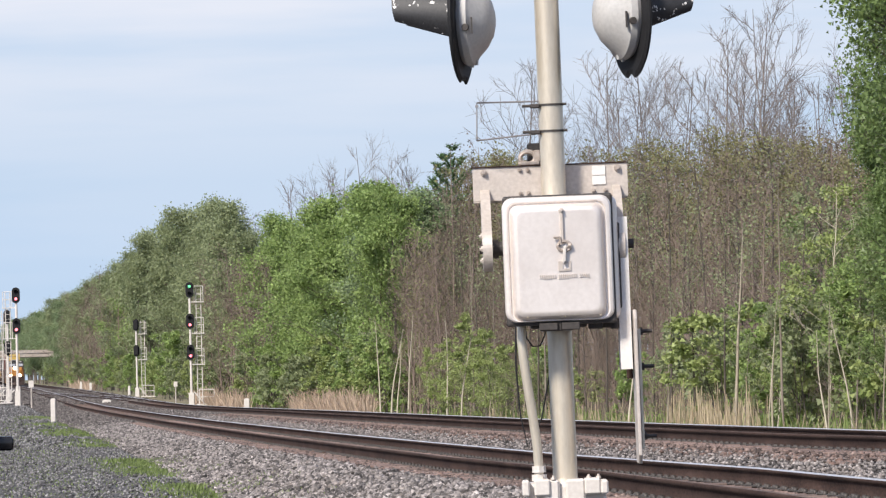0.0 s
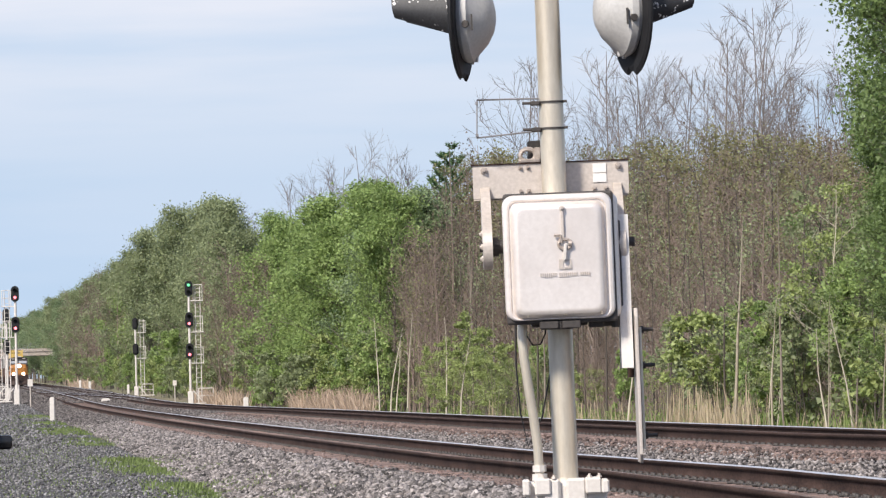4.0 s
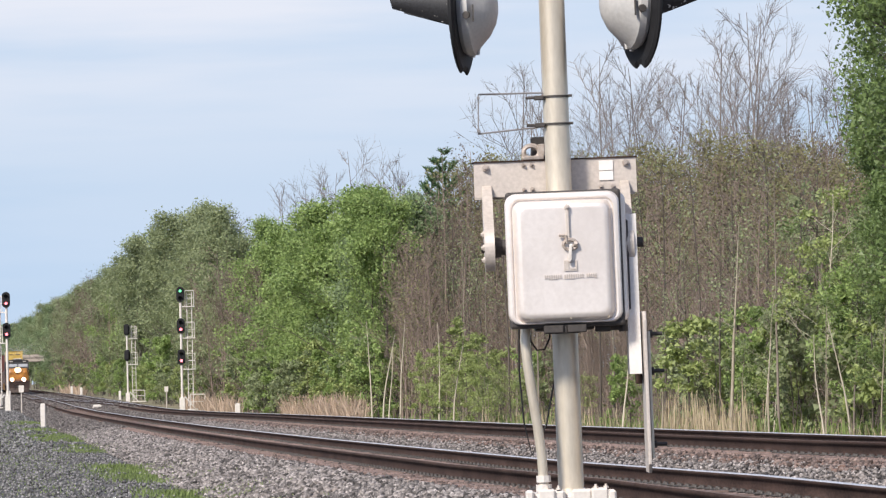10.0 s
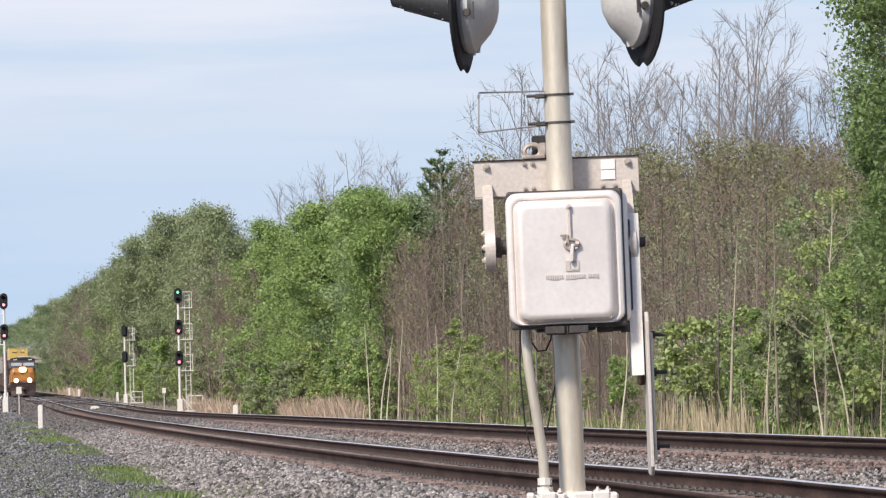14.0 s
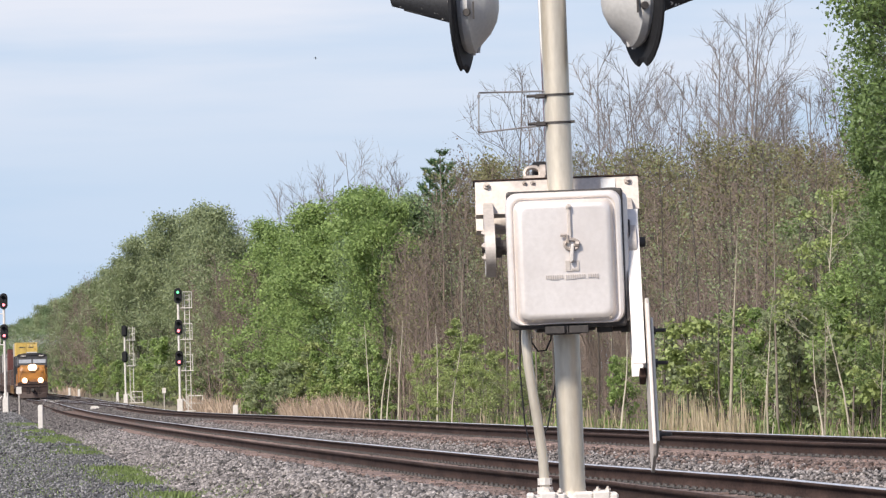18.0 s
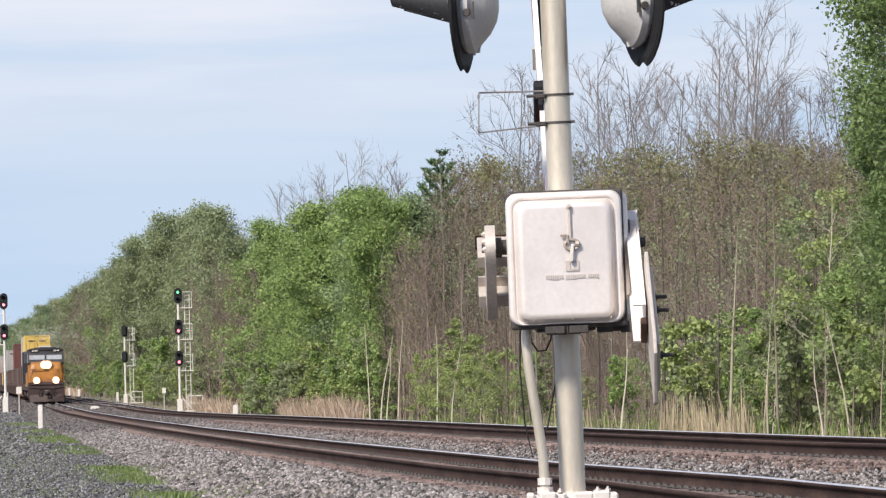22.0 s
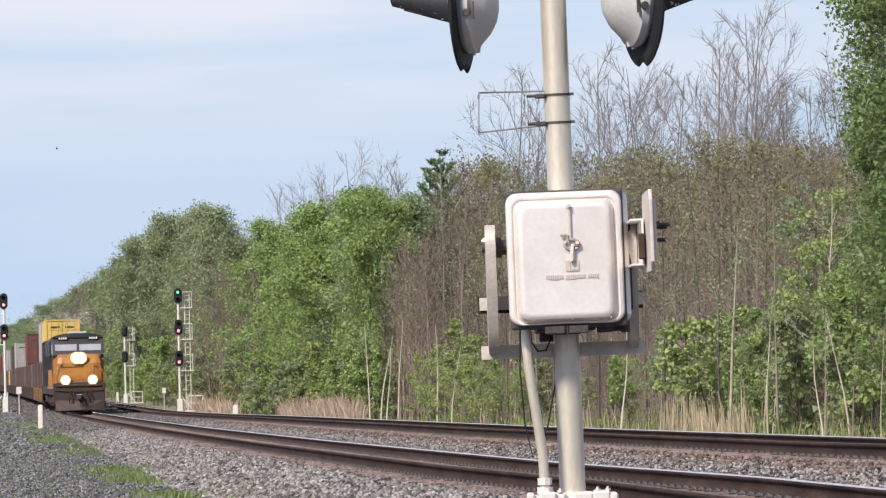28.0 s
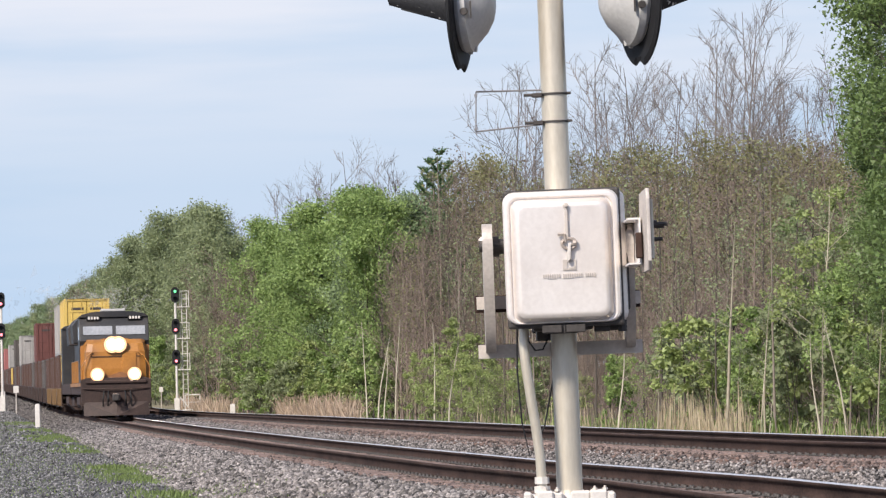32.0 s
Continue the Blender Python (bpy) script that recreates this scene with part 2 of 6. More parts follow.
def box(bm, x0, x1, y0, y1, z0, z1, bevel=0.0, seg=1):
    vs = [bm.verts.new((x, y, z)) for z in (z0, z1) for x, y in ((x0, y0), (x1, y0), (x1, y1), (x0, y1))]
    fs = [bm.faces.new([vs[i] for i in q]) for q in ((3, 2, 1, 0), (4, 5, 6, 7), (0, 1, 5, 4), (1, 2, 6, 5), (2, 3, 7, 6), (3, 0, 4, 7))]
    if bevel:
        es = list({e for f in fs for e in f.edges})
        bmesh.ops.bevel(bm, geom=es, offset=bevel, segments=seg, affect="EDGES", profile=0.5)
    return bm


def tube(bm, p, q, r0, r1=None, seg=12, cap=True):
    """A round bar from p to q."""
    p, q = Vector(p), Vector(q)
    r1 = r0 if r1 is None else r1
    d = (q - p).normalized()
    a = d.orthogonal().normalized()
    b = d.cross(a)
    rings = [[bm.verts.new(c + (a * math.cos(k * math.tau / seg) + b * math.sin(k * math.tau / seg)) * r) for k in range(seg)] for c, r in ((p, r0), (q, r1))]
    for k in range(seg):
        bm.faces.new((rings[0][k], rings[0][(k + 1) % seg], rings[1][(k + 1) % seg], rings[1][k]))
    if cap:
        bm.faces.new(rings[0][::-1])
        bm.faces.new(rings[1])
    return bm


def bent(bm, pts, r, seg=8):
    """A bent pipe through pts."""
    pts = [Vector(p) for p in pts]
    rings = []
    for i, c in enumerate(pts):
        d = (pts[min(i + 1, len(pts) - 1)] - pts[max(i - 1, 0)]).normalized()
        a = d.cross(Vector((0.31, 0.95, 0.02))).normalized()
        b = d.cross(a)
        rings.append([bm.verts.new(c + (a * math.cos(k * math.tau / seg) + b * math.sin(k * math.tau / seg)) * r) for k in range(seg)])
    for u, v in zip(rings, rings[1:]):
        for k in range(seg):
            bm.faces.new((u[k], u[(k + 1) % seg], v[(k + 1) % seg], v[k]))
    bm.faces.new(rings[0][::-1])
    bm.faces.new(rings[-1])
    return bm


def slab(bm, outline, axis, lo, hi, bevel=0.0):
    """A plate: an outline in the plane across axis ('x', 'y' or 'z'), from lo to hi along it."""
    def at(u, v, w):
        return {"x": (w, u, v), "y": (u, w, v), "z": (u, v, w)}[axis]
    a = [bm.verts.new(at(u, v, lo)) for u, v in outline]
    b = [bm.verts.new(at(u, v, hi)) for u, v in outline]
    fs = [bm.faces.new(a[::-1]), bm.faces.new(b)]
    n = len(a)
    fs += [bm.faces.new((a[i], a[(i + 1) % n], b[(i + 1) % n], b[i])) for i in range(n)]
    if bevel:
        bmesh.ops.bevel(bm, geom=list({e for f in fs[:2] for e in f.edges}), offset=bevel, segments=2, affect="EDGES", profile=0.5)
    bmesh.ops.recalc_face_normals(bm, faces=bm.faces)
    return bm


def lathe(bm, profile, axis=(0, 0, 1), centre=(0, 0, 0), seg=24):
    """Turns (radius, height) pairs about an axis through centre."""
    d = Vector(axis).normalized()
    a = d.orthogonal().normalized()
    b = d.cross(a)
    c = Vector(centre)
    rings = [[bm.verts.new(c + d * h + (a * math.cos(k * math.tau / seg) + b * math.sin(k * math.tau / seg)) * max(r, 1e-4)) for k in range(seg)] for r, h in profile]
    for u, v in zip(rings, rings[1:]):
        for k in range(seg):
            bm.faces.new((u[k], u[(k + 1) % seg], v[(k + 1) % seg], v[k]))
    bm.faces.new(rings[0][::-1])
    bm.faces.new(rings[-1])
    return bm


def raw(name, verts, faces, material, parent=None, label=""):
    """A mesh from arrays: verts (n, 3), faces (m, 3 or 4)."""
    verts, faces = np.asarray(verts, dtype=np.float32), np.asarray(faces, dtype=np.int32)
    me = bpy.data.meshes.new(name)
    k = faces.shape[1]
    me.vertices.add(len(verts))
    me.vertices.foreach_set("co", verts.ravel())
    me.loops.add(faces.size)
    me.loops.foreach_set("vertex_index", faces.ravel())
    me.polygons.add(len(faces))
    me.polygons.foreach_set("loop_start", np.arange(len(faces), dtype=np.int32) * k)
    me.update(calc_edges=True)
    me.validate()
    me.materials.append(material)
    ob = new(name, me)
    if parent is not None:
        ob.parent = parent
    if label:
        ob["label"] = label
    return ob


def smoothstep(a, b, x):
    k = min(1.0, max(0.0, (x - a) / (b - a)))
    return k * k * (3 - 2 * k)


# ---- the line: near track through x = 6.69 - 0.0995 y, the far one 4.5 m to its right ----
SLOPE, NEAR_X, FAR_OFF = 0.0995, 6.69, 4.50
PROFILE = ((-200, 0.3), (0, 0.66), (35, 0.71), (45, 0.68), (60, 0.575), (80, 0.485), (100, 0.40), (150, 0.23), (212, 0.08), (287, -0.04), (347, -0.02),
           (390, 0.06), (453, 0.13), (518, 0.20), (605, 0.27), (800, 0.34), (1200, 0.5), (4200, 0.5))


def rail_z(y):
    """Height of the near track's rail tops."""
    for (a, u), (b, v) in zip(PROFILE, PROFILE[1:]):
        if y <= b:
            return u + (v - u) * (y - a) / (b - a)
    return PROFILE[-1][1]


def far_z(y):
    return rail_z(y) + 0.17 * (1 - smoothstep(140, 280, y)) + 0.02


def line_x(y, off=0.0):
    return NEAR_X + off - SLOPE * y


def ground_z(c, y):
    """The ground under everything; c is the offset to the right of the near track."""
    lot = -0.13 + 0.85 * smoothstep(46, 30, y) - 0.75 * smoothstep(14, 4, y) * smoothstep(-10, 4, y) * 0.6
    rail = rail_z(y)
    if c < 2.2:
        k = smoothstep(-4.4, -1.9, c)
        return lot + (min(lot, rail - 0.4) - lot) * k
    k = smoothstep(6.2, 9.5, c)
    side = rail - 0.5 - 0.1 * k
    return side + 0.25 * smoothstep(12, 30, c) + 2.0 * smoothstep(25, 120, c)


# ---- ground and line ----
def sheet(name, cs, ys, height, material, shift=0.0):
    verts = [(line_x(y) + c, y, height(c, y) + shift) for y in ys for c in cs]
    n = len(cs)
    faces = [(j * n + i, j * n + i + 1, (j + 1) * n + i + 1, (j + 1) * n + i) for j in range(len(ys) - 1) for i in range(n - 1)]
    return raw(name, verts, faces, material)


YS = [-300, -120, -50, -20] + list(range(-8, 60, 4)) + list(range(60, 240, 12)) + list(range(240, 640, 40)) + [700, 900, 1200, 1800, 2600, 4000]
CS = [-1500, -700, -300, -120, -60, -30, -18, -12, -9, -7, -6, -5, -4.4, -3.8, -3.2, -2.6, -1.9, -1, 0, 1, 2.2, 4, 6.2, 7, 8, 9.5, 12, 16, 22, 30, 45, 70, 120, 250, 600, 1500]
tagged(sheet("ground", CS, YS, ground_z, GROUND), "grey gravel lot and open ground beside the railway", "ground", kind="structure")
tagged(sheet("forest_floor", [c for c in CS if c >= 7], YS, ground_z, FOREST, 0.02), "brown leaf litter and weeds under the wood", "forest floor", kind="structure")


def bed_z(c, y):
    """The ballast bed: crowns under both tracks, shoulders down to the ground."""
    n, f = rail_z(y) - 0.225, far_z(y) - 0.225
    if c < -1.55:
        low = ground_z(c, y) - 0.03
        return n + (low - n) * smoothstep(-1.55, -3.55, c) if c > -3.55 else low
    if c <= 1.5:
        return n
    if c < 3.0:
        return n + (f - n) * smoothstep(1.5, 3.0, c)
    if c <= 6.05:
        return f
    low = ground_z(c, y) - 0.03
    return f + (low - f) * smoothstep(6.05, 7.6, c)


BC = [-3.9, -3.55, -3.2, -2.8, -2.4, -2.0, -1.55, -0.8, 0, 0.8, 1.5, 1.9, 2.25, 2.6, 3.0, 3.8, 4.5, 5.2, 6.05, 6.5, 7.0, 7.6, 7.9]
BY = [-120, -40, 0] + list(range(20, 160, 4)) + list(range(160, 640, 20)) + [700, 900, 1300, 2000]
tagged(sheet("ballast_bed", BC, BY, bed_z, BALLAST), "grey crushed-stone ballast bed with rusty stains", "ballast", kind="structure")


def stones(name, n, c0, c1, y0, y1, size, label, power=1.0, material=None):
    """Loose stones strewn over the bed, as one joined mesh."""
    rng = np.random.default_rng(5)
    base = np.array([(1, 0, 0), (0, 1, 0), (-1, 0, 0), (0, -1, 0), (0, 0, 1), (0, 0, -1)], dtype=np.float32)
    tri = np.array([(0, 1, 4), (1, 2, 4), (2, 3, 4), (3, 0, 4), (1, 0, 5), (2, 1, 5), (3, 2, 5), (0, 3, 5)], dtype=np.int32)
    c = rng.uniform(c0, c1, n)
    y = y0 + (y1 - y0) * rng.uniform(0, 1, n) ** power
    z = np.array([max(bed_z(a, b), ground_z(a, b)) for a, b in zip(c, y)])
    r = size * rng.uniform(0.6, 1.5, n)
    v = base[None] * r[:, None, None] * rng.uniform(0.55, 1.2, (n, 6, 1))
    v[:, :, 2] *= 0.75
    ang = rng.uniform(0, 6.28, n)
    ca, sa = np.cos(ang)[:, None], np.sin(ang)[:, None]
    tilt = rng.uniform(-0.6, 0.6, (n, 1))
    x2, y2, z2 = v[:, :, 0] * ca - v[:, :, 1] * sa, v[:, :, 0] * sa + v[:, :, 1] * ca, v[:, :, 2]
    z2, x2 = z2 + x2 * tilt, x2 - z2 * tilt
    out = np.stack([x2 + (NEAR_X - SLOPE * y + c)[:, None], y2 + y[:, None], z2 + (z + r * rng.uniform(0.05, 0.95, n))[:, None]], axis=2).reshape(-1, 3)
    f = (tri[None] + (np.arange(n) * 6)[:, None, None]).reshape(-1, 3)
    return tagged(raw(name, out, f, material or STONE), label, "ballast stones", kind="stuff")


def rail_shape():
    """Half-metre-free profile of a flat-bottomed rail, top at 0: (offset, height)."""
    right = [(0.0, 0.0), (0.026, -0.001), (0.035, -0.010), (0.036, -0.036), (0.010, -0.048), (0.009, -0.135), (0.030, -0.158), (0.070, -0.170), (0.070, -0.182)]
    return right + [(-u, v) for u, v in right[::-1][:-1]]


RAIL = rail_shape()


def rail(name, path, parent, head):
    """A rail along (x, y, z) points of its top; the worn head has its own material."""
    n = len(RAIL)
    verts, faces = [], []
    for i, p in enumerate(path):
        d = (Vector(path[min(i + 1, len(path) - 1)]) - Vector(path[max(i - 1, 0)])).normalized()
        s = Vector((d.y, -d.x, 0)).normalized()
        verts += [(p[0] + s.x * u, p[1] + s.y * u, p[2] + v) for u, v in RAIL]
    for i in range(len(path) - 1):
        faces += [(i * n + k, i * n + (k + 1) % n, (i + 1) * n + (k + 1) % n, (i + 1) * n + k) for k in range(n)]
    ob = raw(name, verts, faces, RUST, parent)
    ob.data.materials.append(head)
    idx = np.zeros(len(ob.data.polygons), dtype=np.int32)
    for i in range(len(path) - 1):
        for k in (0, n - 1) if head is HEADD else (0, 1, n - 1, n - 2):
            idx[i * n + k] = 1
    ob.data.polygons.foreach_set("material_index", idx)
    return ob


RY = [-120, -40, 0] + list(range(20, 160, 5)) + list(range(160, 640, 20)) + [700, 900, 1300, 2000]


def track(name, off, z_of, label):
    """One track: rails, ties, and the plates and anchors at each tie."""
    ob = thing(name, Matrix(), label, "railway track")
    ob["kind"] = "structure"
    for g in (-0.7525, 0.7525):
        # right rails get the bright head, left rails the dark one
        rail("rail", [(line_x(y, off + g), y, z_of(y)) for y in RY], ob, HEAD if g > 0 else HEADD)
    return ob


near_track = track("near_track", 0.0, rail_z, "rusty steel rails with shiny heads on wooden ties")
far_track = track("far_track", FAR_OFF, far_z, "second pair of rusty rails on wooden ties")


def crossover():
    """A crossing-over track that leaves the near line and joins the far one."""
    ob = thing("crossover_track", Matrix(), "rusty crossover rails between the two tracks", "railway track")
    ob["kind"] = "structure"
    for g in (-0.7525, 0.7525):
        pts = []
        for i in range(25):
            y = 500 - 150 * i / 24
            k = smoothstep(0, 1, i / 24)
            pts.append((line_x(y, FAR_OFF * k + g), y, rail_z(y) * (1 - k) + far_z(y) * k + 0.004))
        rail("rail", pts, ob, HEAD)
    return ob


crossover()


# ---- the crossing signal with its gate; its space has the gate's shaft height at z = 0 ----
def bolt(bm, p, d, r=0.012, h=0.012):
    p, d = Vector(p), Vector(d)
    tube(bm, p, p + d * h, r, r * 0.9, 6)
    tube(bm, p + d * h, p + d * h * 1.9, r * 0.5, r * 0.45, 6)
    return bm


def lamp_unit(s, sign, x_disc, dome_x, tip_x, yaw):
    """A flashing lamp: black backing disc, grey domed housing behind it, and a hood over the lens."""
    z = 1.08
    d = Vector((sign * math.cos(radians(yaw)), math.sin(radians(yaw)), 0))
    c = Vector((x_disc, 0.0, z))
    bm = bmesh.new()
    lathe(bm, [(0.02, -0.012), (0.285, -0.012), (0.305, -0.004), (0.305, 0.004), (0.290, 0.012), (0.17, 0.010), (0.02, 0.010)], d, c, 48)
    for v in bm.verts:                      # the disc's lower edge has a small notch
        q = v.co - c
        if q.z < -0.27 and abs(q.dot(d.cross(Vector((0, 0, 1))))) < 0.045:
            v.co.z += 0.022
    disc = part("backing_disc", bm, BLACK, s, "black round backing disc")
    depth = abs(x_disc - dome_x)
    bm = bmesh.new()
    lathe(bm, [(0.205, -0.012), (0.215, -0.03), (0.212, -0.06), (0.185, -0.45 * depth), (0.135, -0.75 * depth), (0.085, -0.93 * depth), (0.045, -depth), (0.0, -depth)], d, c, 40)
    house = part("lamp_housing", bm, LAMPG, s, "grey domed lamp housing", smooth=True)
    side = d.cross(Vector((0, 0, 1))).normalized()
    if side.y > 0:
        side = -side
    bm = bmesh.new()
    tube(bm, c - d * 0.045 + Vector((0, 0, -0.195)), c - d * 0.045 + Vector((0, 0, -0.222)), 0.016, 0.009, 12)
    tube(bm, c - d * 0.068 + Vector((0, 0, -0.188)), c - d * 0.068 + Vector((0, 0, -0.212)), 0.010, 0.007, 10)
    part("vent_cap", bm, LAMPG, house)
    bm = bmesh.new()
    q = c - d * 0.055 + side * 0.203 + Vector((0, 0, -0.045))
    tube(bm, q, q + side * 0.014, 0.018, 0.016, 12)
    box(bm, q.x + sign * -0.03 - 0.004, q.x + sign * -0.03 + 0.004, q.y - 0.012, q.y + 0.01, q.z - 0.03, q.z + 0.045)
    part("clasp", bm, DARK, house)
    bm = bmesh.new()
    tube(bm, c + d * 0.006, c + d * 0.03, 0.152, 0.150, 32)
    part("lens", bm, REDL, s, "red lamp lens")
    # hood: an open sleeve, cut away below, longer above
    bm = bmesh.new()
    seg, rows_ = 36, []
    length = abs(tip_x - x_disc)
    for layer, rr in ((0, 0.170), (1, 0.164)):
        for u in (0.0, 0.5, 1.0):
            ring = []
            for k in range(seg + 1):
                a = radians(-32 + (244) * k / seg)
                reach = length * u * (0.96 + 0.04 * math.sin(a))
                low = 0.09 * u * max(0, -math.sin(a) + 0.1)
                ring.append(bm.verts.new(c + d * (0.01 + reach) + side * (math.cos(a) * rr) + Vector((0, 0, math.sin(a) * rr + low + 0.006 + 0.11 * reach))))
            rows_.append(ring)
    for base in (0, 3):
        for u, v in zip(rows_[base:base + 2], rows_[base + 1:base + 3]):
            for k in range(seg):
                bm.faces.new((u[k], u[k + 1], v[k + 1], v[k]))
    for k in range(seg):
        bm.faces.new((rows_[2][k], rows_[2][k + 1], rows_[5][k + 1], rows_[5][k]))
    for k in (0, seg):
        for i in (0, 1):
            bm.faces.new((rows_[i][k], rows_[i + 1][k], rows_[i + 4][k], rows_[i + 3][k]))
    part("hood", bm, HOODM, s, "black lamp hood with flaked paint", smooth=True)
    bm = bmesh.new()
    tube(bm, (dome_x * 0.2, 0.0, z + 0.17), (dome_x, 0.0, z + 0.17), 0.024, seg=12)
    tube(bm, (dome_x + (x_disc - dome_x) * 0.3, 0, z + 0.19), (dome_x + (x_disc - dome_x) * 0.3, 0, z + 0.10), 0.03, seg=12)
    part("lamp_bracket", bm, ALU, s)


def crossing_signal():
    s = thing("crossing_signal", pose(0.5305, 21.25, 2.26, 0, -0.97, 0), "silver railway crossing mast with gate mechanism and twin flashing lamps", "crossing signal")
    part("mast", tube(bmesh.new(), (0, 0, -1.12), (0, 0, 2.5), 0.0575, seg=40), ALU, s, "silver-painted round steel mast", smooth=True)
    lamp_unit(s, -1, -0.405, -0.245, -0.700, 10)
    lamp_unit(s, 1, 0.392, 0.218, 0.650, 16)
    bm = bmesh.new()
    tube(bm, (0, 0, 1.22), (0, 0, 1.34), 0.085, seg=20)
    part("lamp_clamp", bm, ALU, s)

    # base casting with its bolted flanges
    bm = bmesh.new()
    box(bm, -0.185, 0.185, -0.16, 0.16, -1.44, -1.10, 0.02, 2)
    box(bm, -0.115, -0.03, -0.185, -0.15, -1.44, -1.085, 0.012, 1)
    box(bm, -0.005, 0.09, -0.185, -0.15, -1.44, -1.085, 0.012, 1)
    part("base_casting", bm, WHITE, s, "white-painted cast base")
    for x0, x1, z1 in ((-0.205, -0.17, -1.085), (0.16, 0.195, -1.095), (-0.15, -0.075, -1.082), (0.085, 0.16, -1.085)):
        part("flange", box(bmesh.new(), x0, x1, -0.2, 0.0, -1.16, z1, 0.008, 1), WHITE, s)
    for x in (-0.06, 0.105, -0.11, 0.15):
        part("anchor_bolt", bolt(bmesh.new(), (x, -0.175, -1.085), (0, 0, 1), 0.013, 0.010), GALV, s)
    part("collar", tube(bmesh.new(), (0, 0, -1.13), (0, 0, -1.085), 0.068, 0.062, 32), ALU, s)
    part("footing", box(bmesh.new(), -0.32, 0.32, -0.3, 0.3, -1.80, -1.44, 0.02), STONE, s, "concrete footing block")

    # mechanism box, in front of the mast
    bm = bmesh.new()
    box(bm, -0.230, 0.283, -0.26, -0.045, -0.350, 0.226, 0.035, 3)
    part("mechanism_body", bm, LID, s, smooth=False)
    # gasket, lowered past the lid so its dark edge draws the underside shade
    bm = bmesh.new()
    box(bm, -0.247, 0.262, -0.290, -0.235, -0.368, 0.2365, 0.012, 2)
    part("gasket_shade", bm, DARK, s)
    lid = bmesh.new()
    # lid: stepped pan with a wide rounded rim and a raised panel
    loops = []
    for inset, yy, rad in ((0.0, -0.275, 0.050), (0.0, -0.295, 0.050), (0.006, -0.306, 0.050), (0.018, -0.310, 0.046), (0.026, -0.309, 0.044), (0.030, -0.300, 0.042), (0.036, -0.300, 0.041), (0.041, -0.318, 0.040), (0.052, -0.338, 0.036), (0.060, -0.344, 0.034), (0.068, -0.346, 0.030), (0.074, -0.346, 0.028), (0.090, -0.346, 0.024)):
        foot = 0.012 + (inset * 0.2 if inset < 0.037 else 0.0072 + (inset - 0.036) * 1.1)
        x0, x1, z0, z1 = -0.252 + inset, 0.253 - inset * 1.0, -0.362 + foot, 0.228 - inset
        ring = []
        for cx, cz, a0 in ((x1 - rad, z1 - rad, 0), (x0 + rad, z1 - rad, 90), (x0 + rad, z0 + rad, 180), (x1 - rad, z0 + rad, 270)):
            for k in range(7):
                a = radians(a0 + 15 * k)
                ring.append(lid.verts.new((cx + rad * math.cos(a), yy, cz + rad * math.sin(a))))
        loops.append(ring)
    for u, v in zip(loops, loops[1:]):
        for k in range(len(u)):
            lid.faces.new((u[k], u[(k + 1) % len(u)], v[(k + 1) % len(u)], v[k]))
    lid.faces.new(loops[-1])
    lid.faces.new(loops[0][::-1])
    bmesh.ops.recalc_face_normals(lid, faces=lid.faces)
    lid_ob = part("lid", lid, LID, s, "dull silver rounded lid with a raised panel", smooth=True)
    # latch, hasp and padlock
    bm = bmesh.new()
    bolt(bm, (0.022, -0.346, 0.160), (0, -1, 0), 0.014, 0.014)
    box(bm, 0.016, 0.030, -0.360, -0.346, 0.02, 0.155, 0.003)
    part("latch_bar", bm, GALV, lid_ob)
    bm = bmesh.new()
    bent(bm, [(0.030 + 0.030 * math.cos(a), -0.356, -0.005 + 0.022 * math.sin(a)) for a in (math.tau * k / 20 for k in range(20))], 0.0075, 6)
    tube(bm, (-0.018, -0.362, 0.036), (0.012, -0.362, 0.036), 0.006, seg=6)
    tube(bm, (0.012, -0.362, 0.036), (0.016, -0.362, 0.0), 0.006, seg=6)
    tube(bm, (0.046, -0.358, -0.004), (0.062, -0.358, -0.004), 0.013, seg=8)
    part("hasp", bm, BOLT, lid_ob)
    part("padlock", slab(bmesh.new(), [(0.026, -0.005), (0.040, -0.002), (0.034, -0.075), (0.022, -0.085), (0.018, -0.07)], "y", -0.372, -0.352, 0.003), WHITE, lid_ob)
    # raised maker's mark and lettering, as plain bars
    bm = bmesh.new()
    for x0, x1, z0, z1 in ((0.000, 0.020, -0.115, -0.075), (0.026, 0.058, -0.085, -0.076), (0.026, 0.058, -0.118, -0.109), (0.050, 0.058, -0.110, -0.085), (0.000, 0.058, -0.121, -0.116)):
        box(bm, x0, x1, -0.351, -0.345, z0, z1)
    part("cast_mark", bm, GALV, lid_ob)
    bm = bmesh.new()
    x = -0.088
    for w in (0.075, 0.085, 0.045):
        k = x
        while k < x + w - 0.004:
            box(bm, k, k + 0.0065, -0.3505, -0.345, -0.156 + 0.004 * (int(k * 997) % 2), -0.136)
            k += 0.0098
        x += w + 0.012
    part("cast_lettering", bm, GALV, lid_ob)
    for x in (-0.15, 0.022, 0.19):
        part("lid_rivet", bolt(bmesh.new(), (x, -0.33, -0.327), (0, -0.8, -0.6), 0.005, 0.005), ALU, lid_ob)
    # hinge and clamp below the box
    part("hinge", box(bmesh.new(), -0.095, 0.06, -0.30, -0.22, -0.395, -0.352, 0.006), DARK, s)
    for x0, x1 in ((-0.100, -0.012), (0.004, 0.090)):
        part("hinge_leaf", box(bmesh.new(), x0, x1, -0.315, -0.30, -0.392, -0.358, 0.004), DARK, s)
    part("hinge_leaf", box(bmesh.new(), -0.004, 0.0, -0.317, -0.30, -0.392, -0.358), DARK, s)
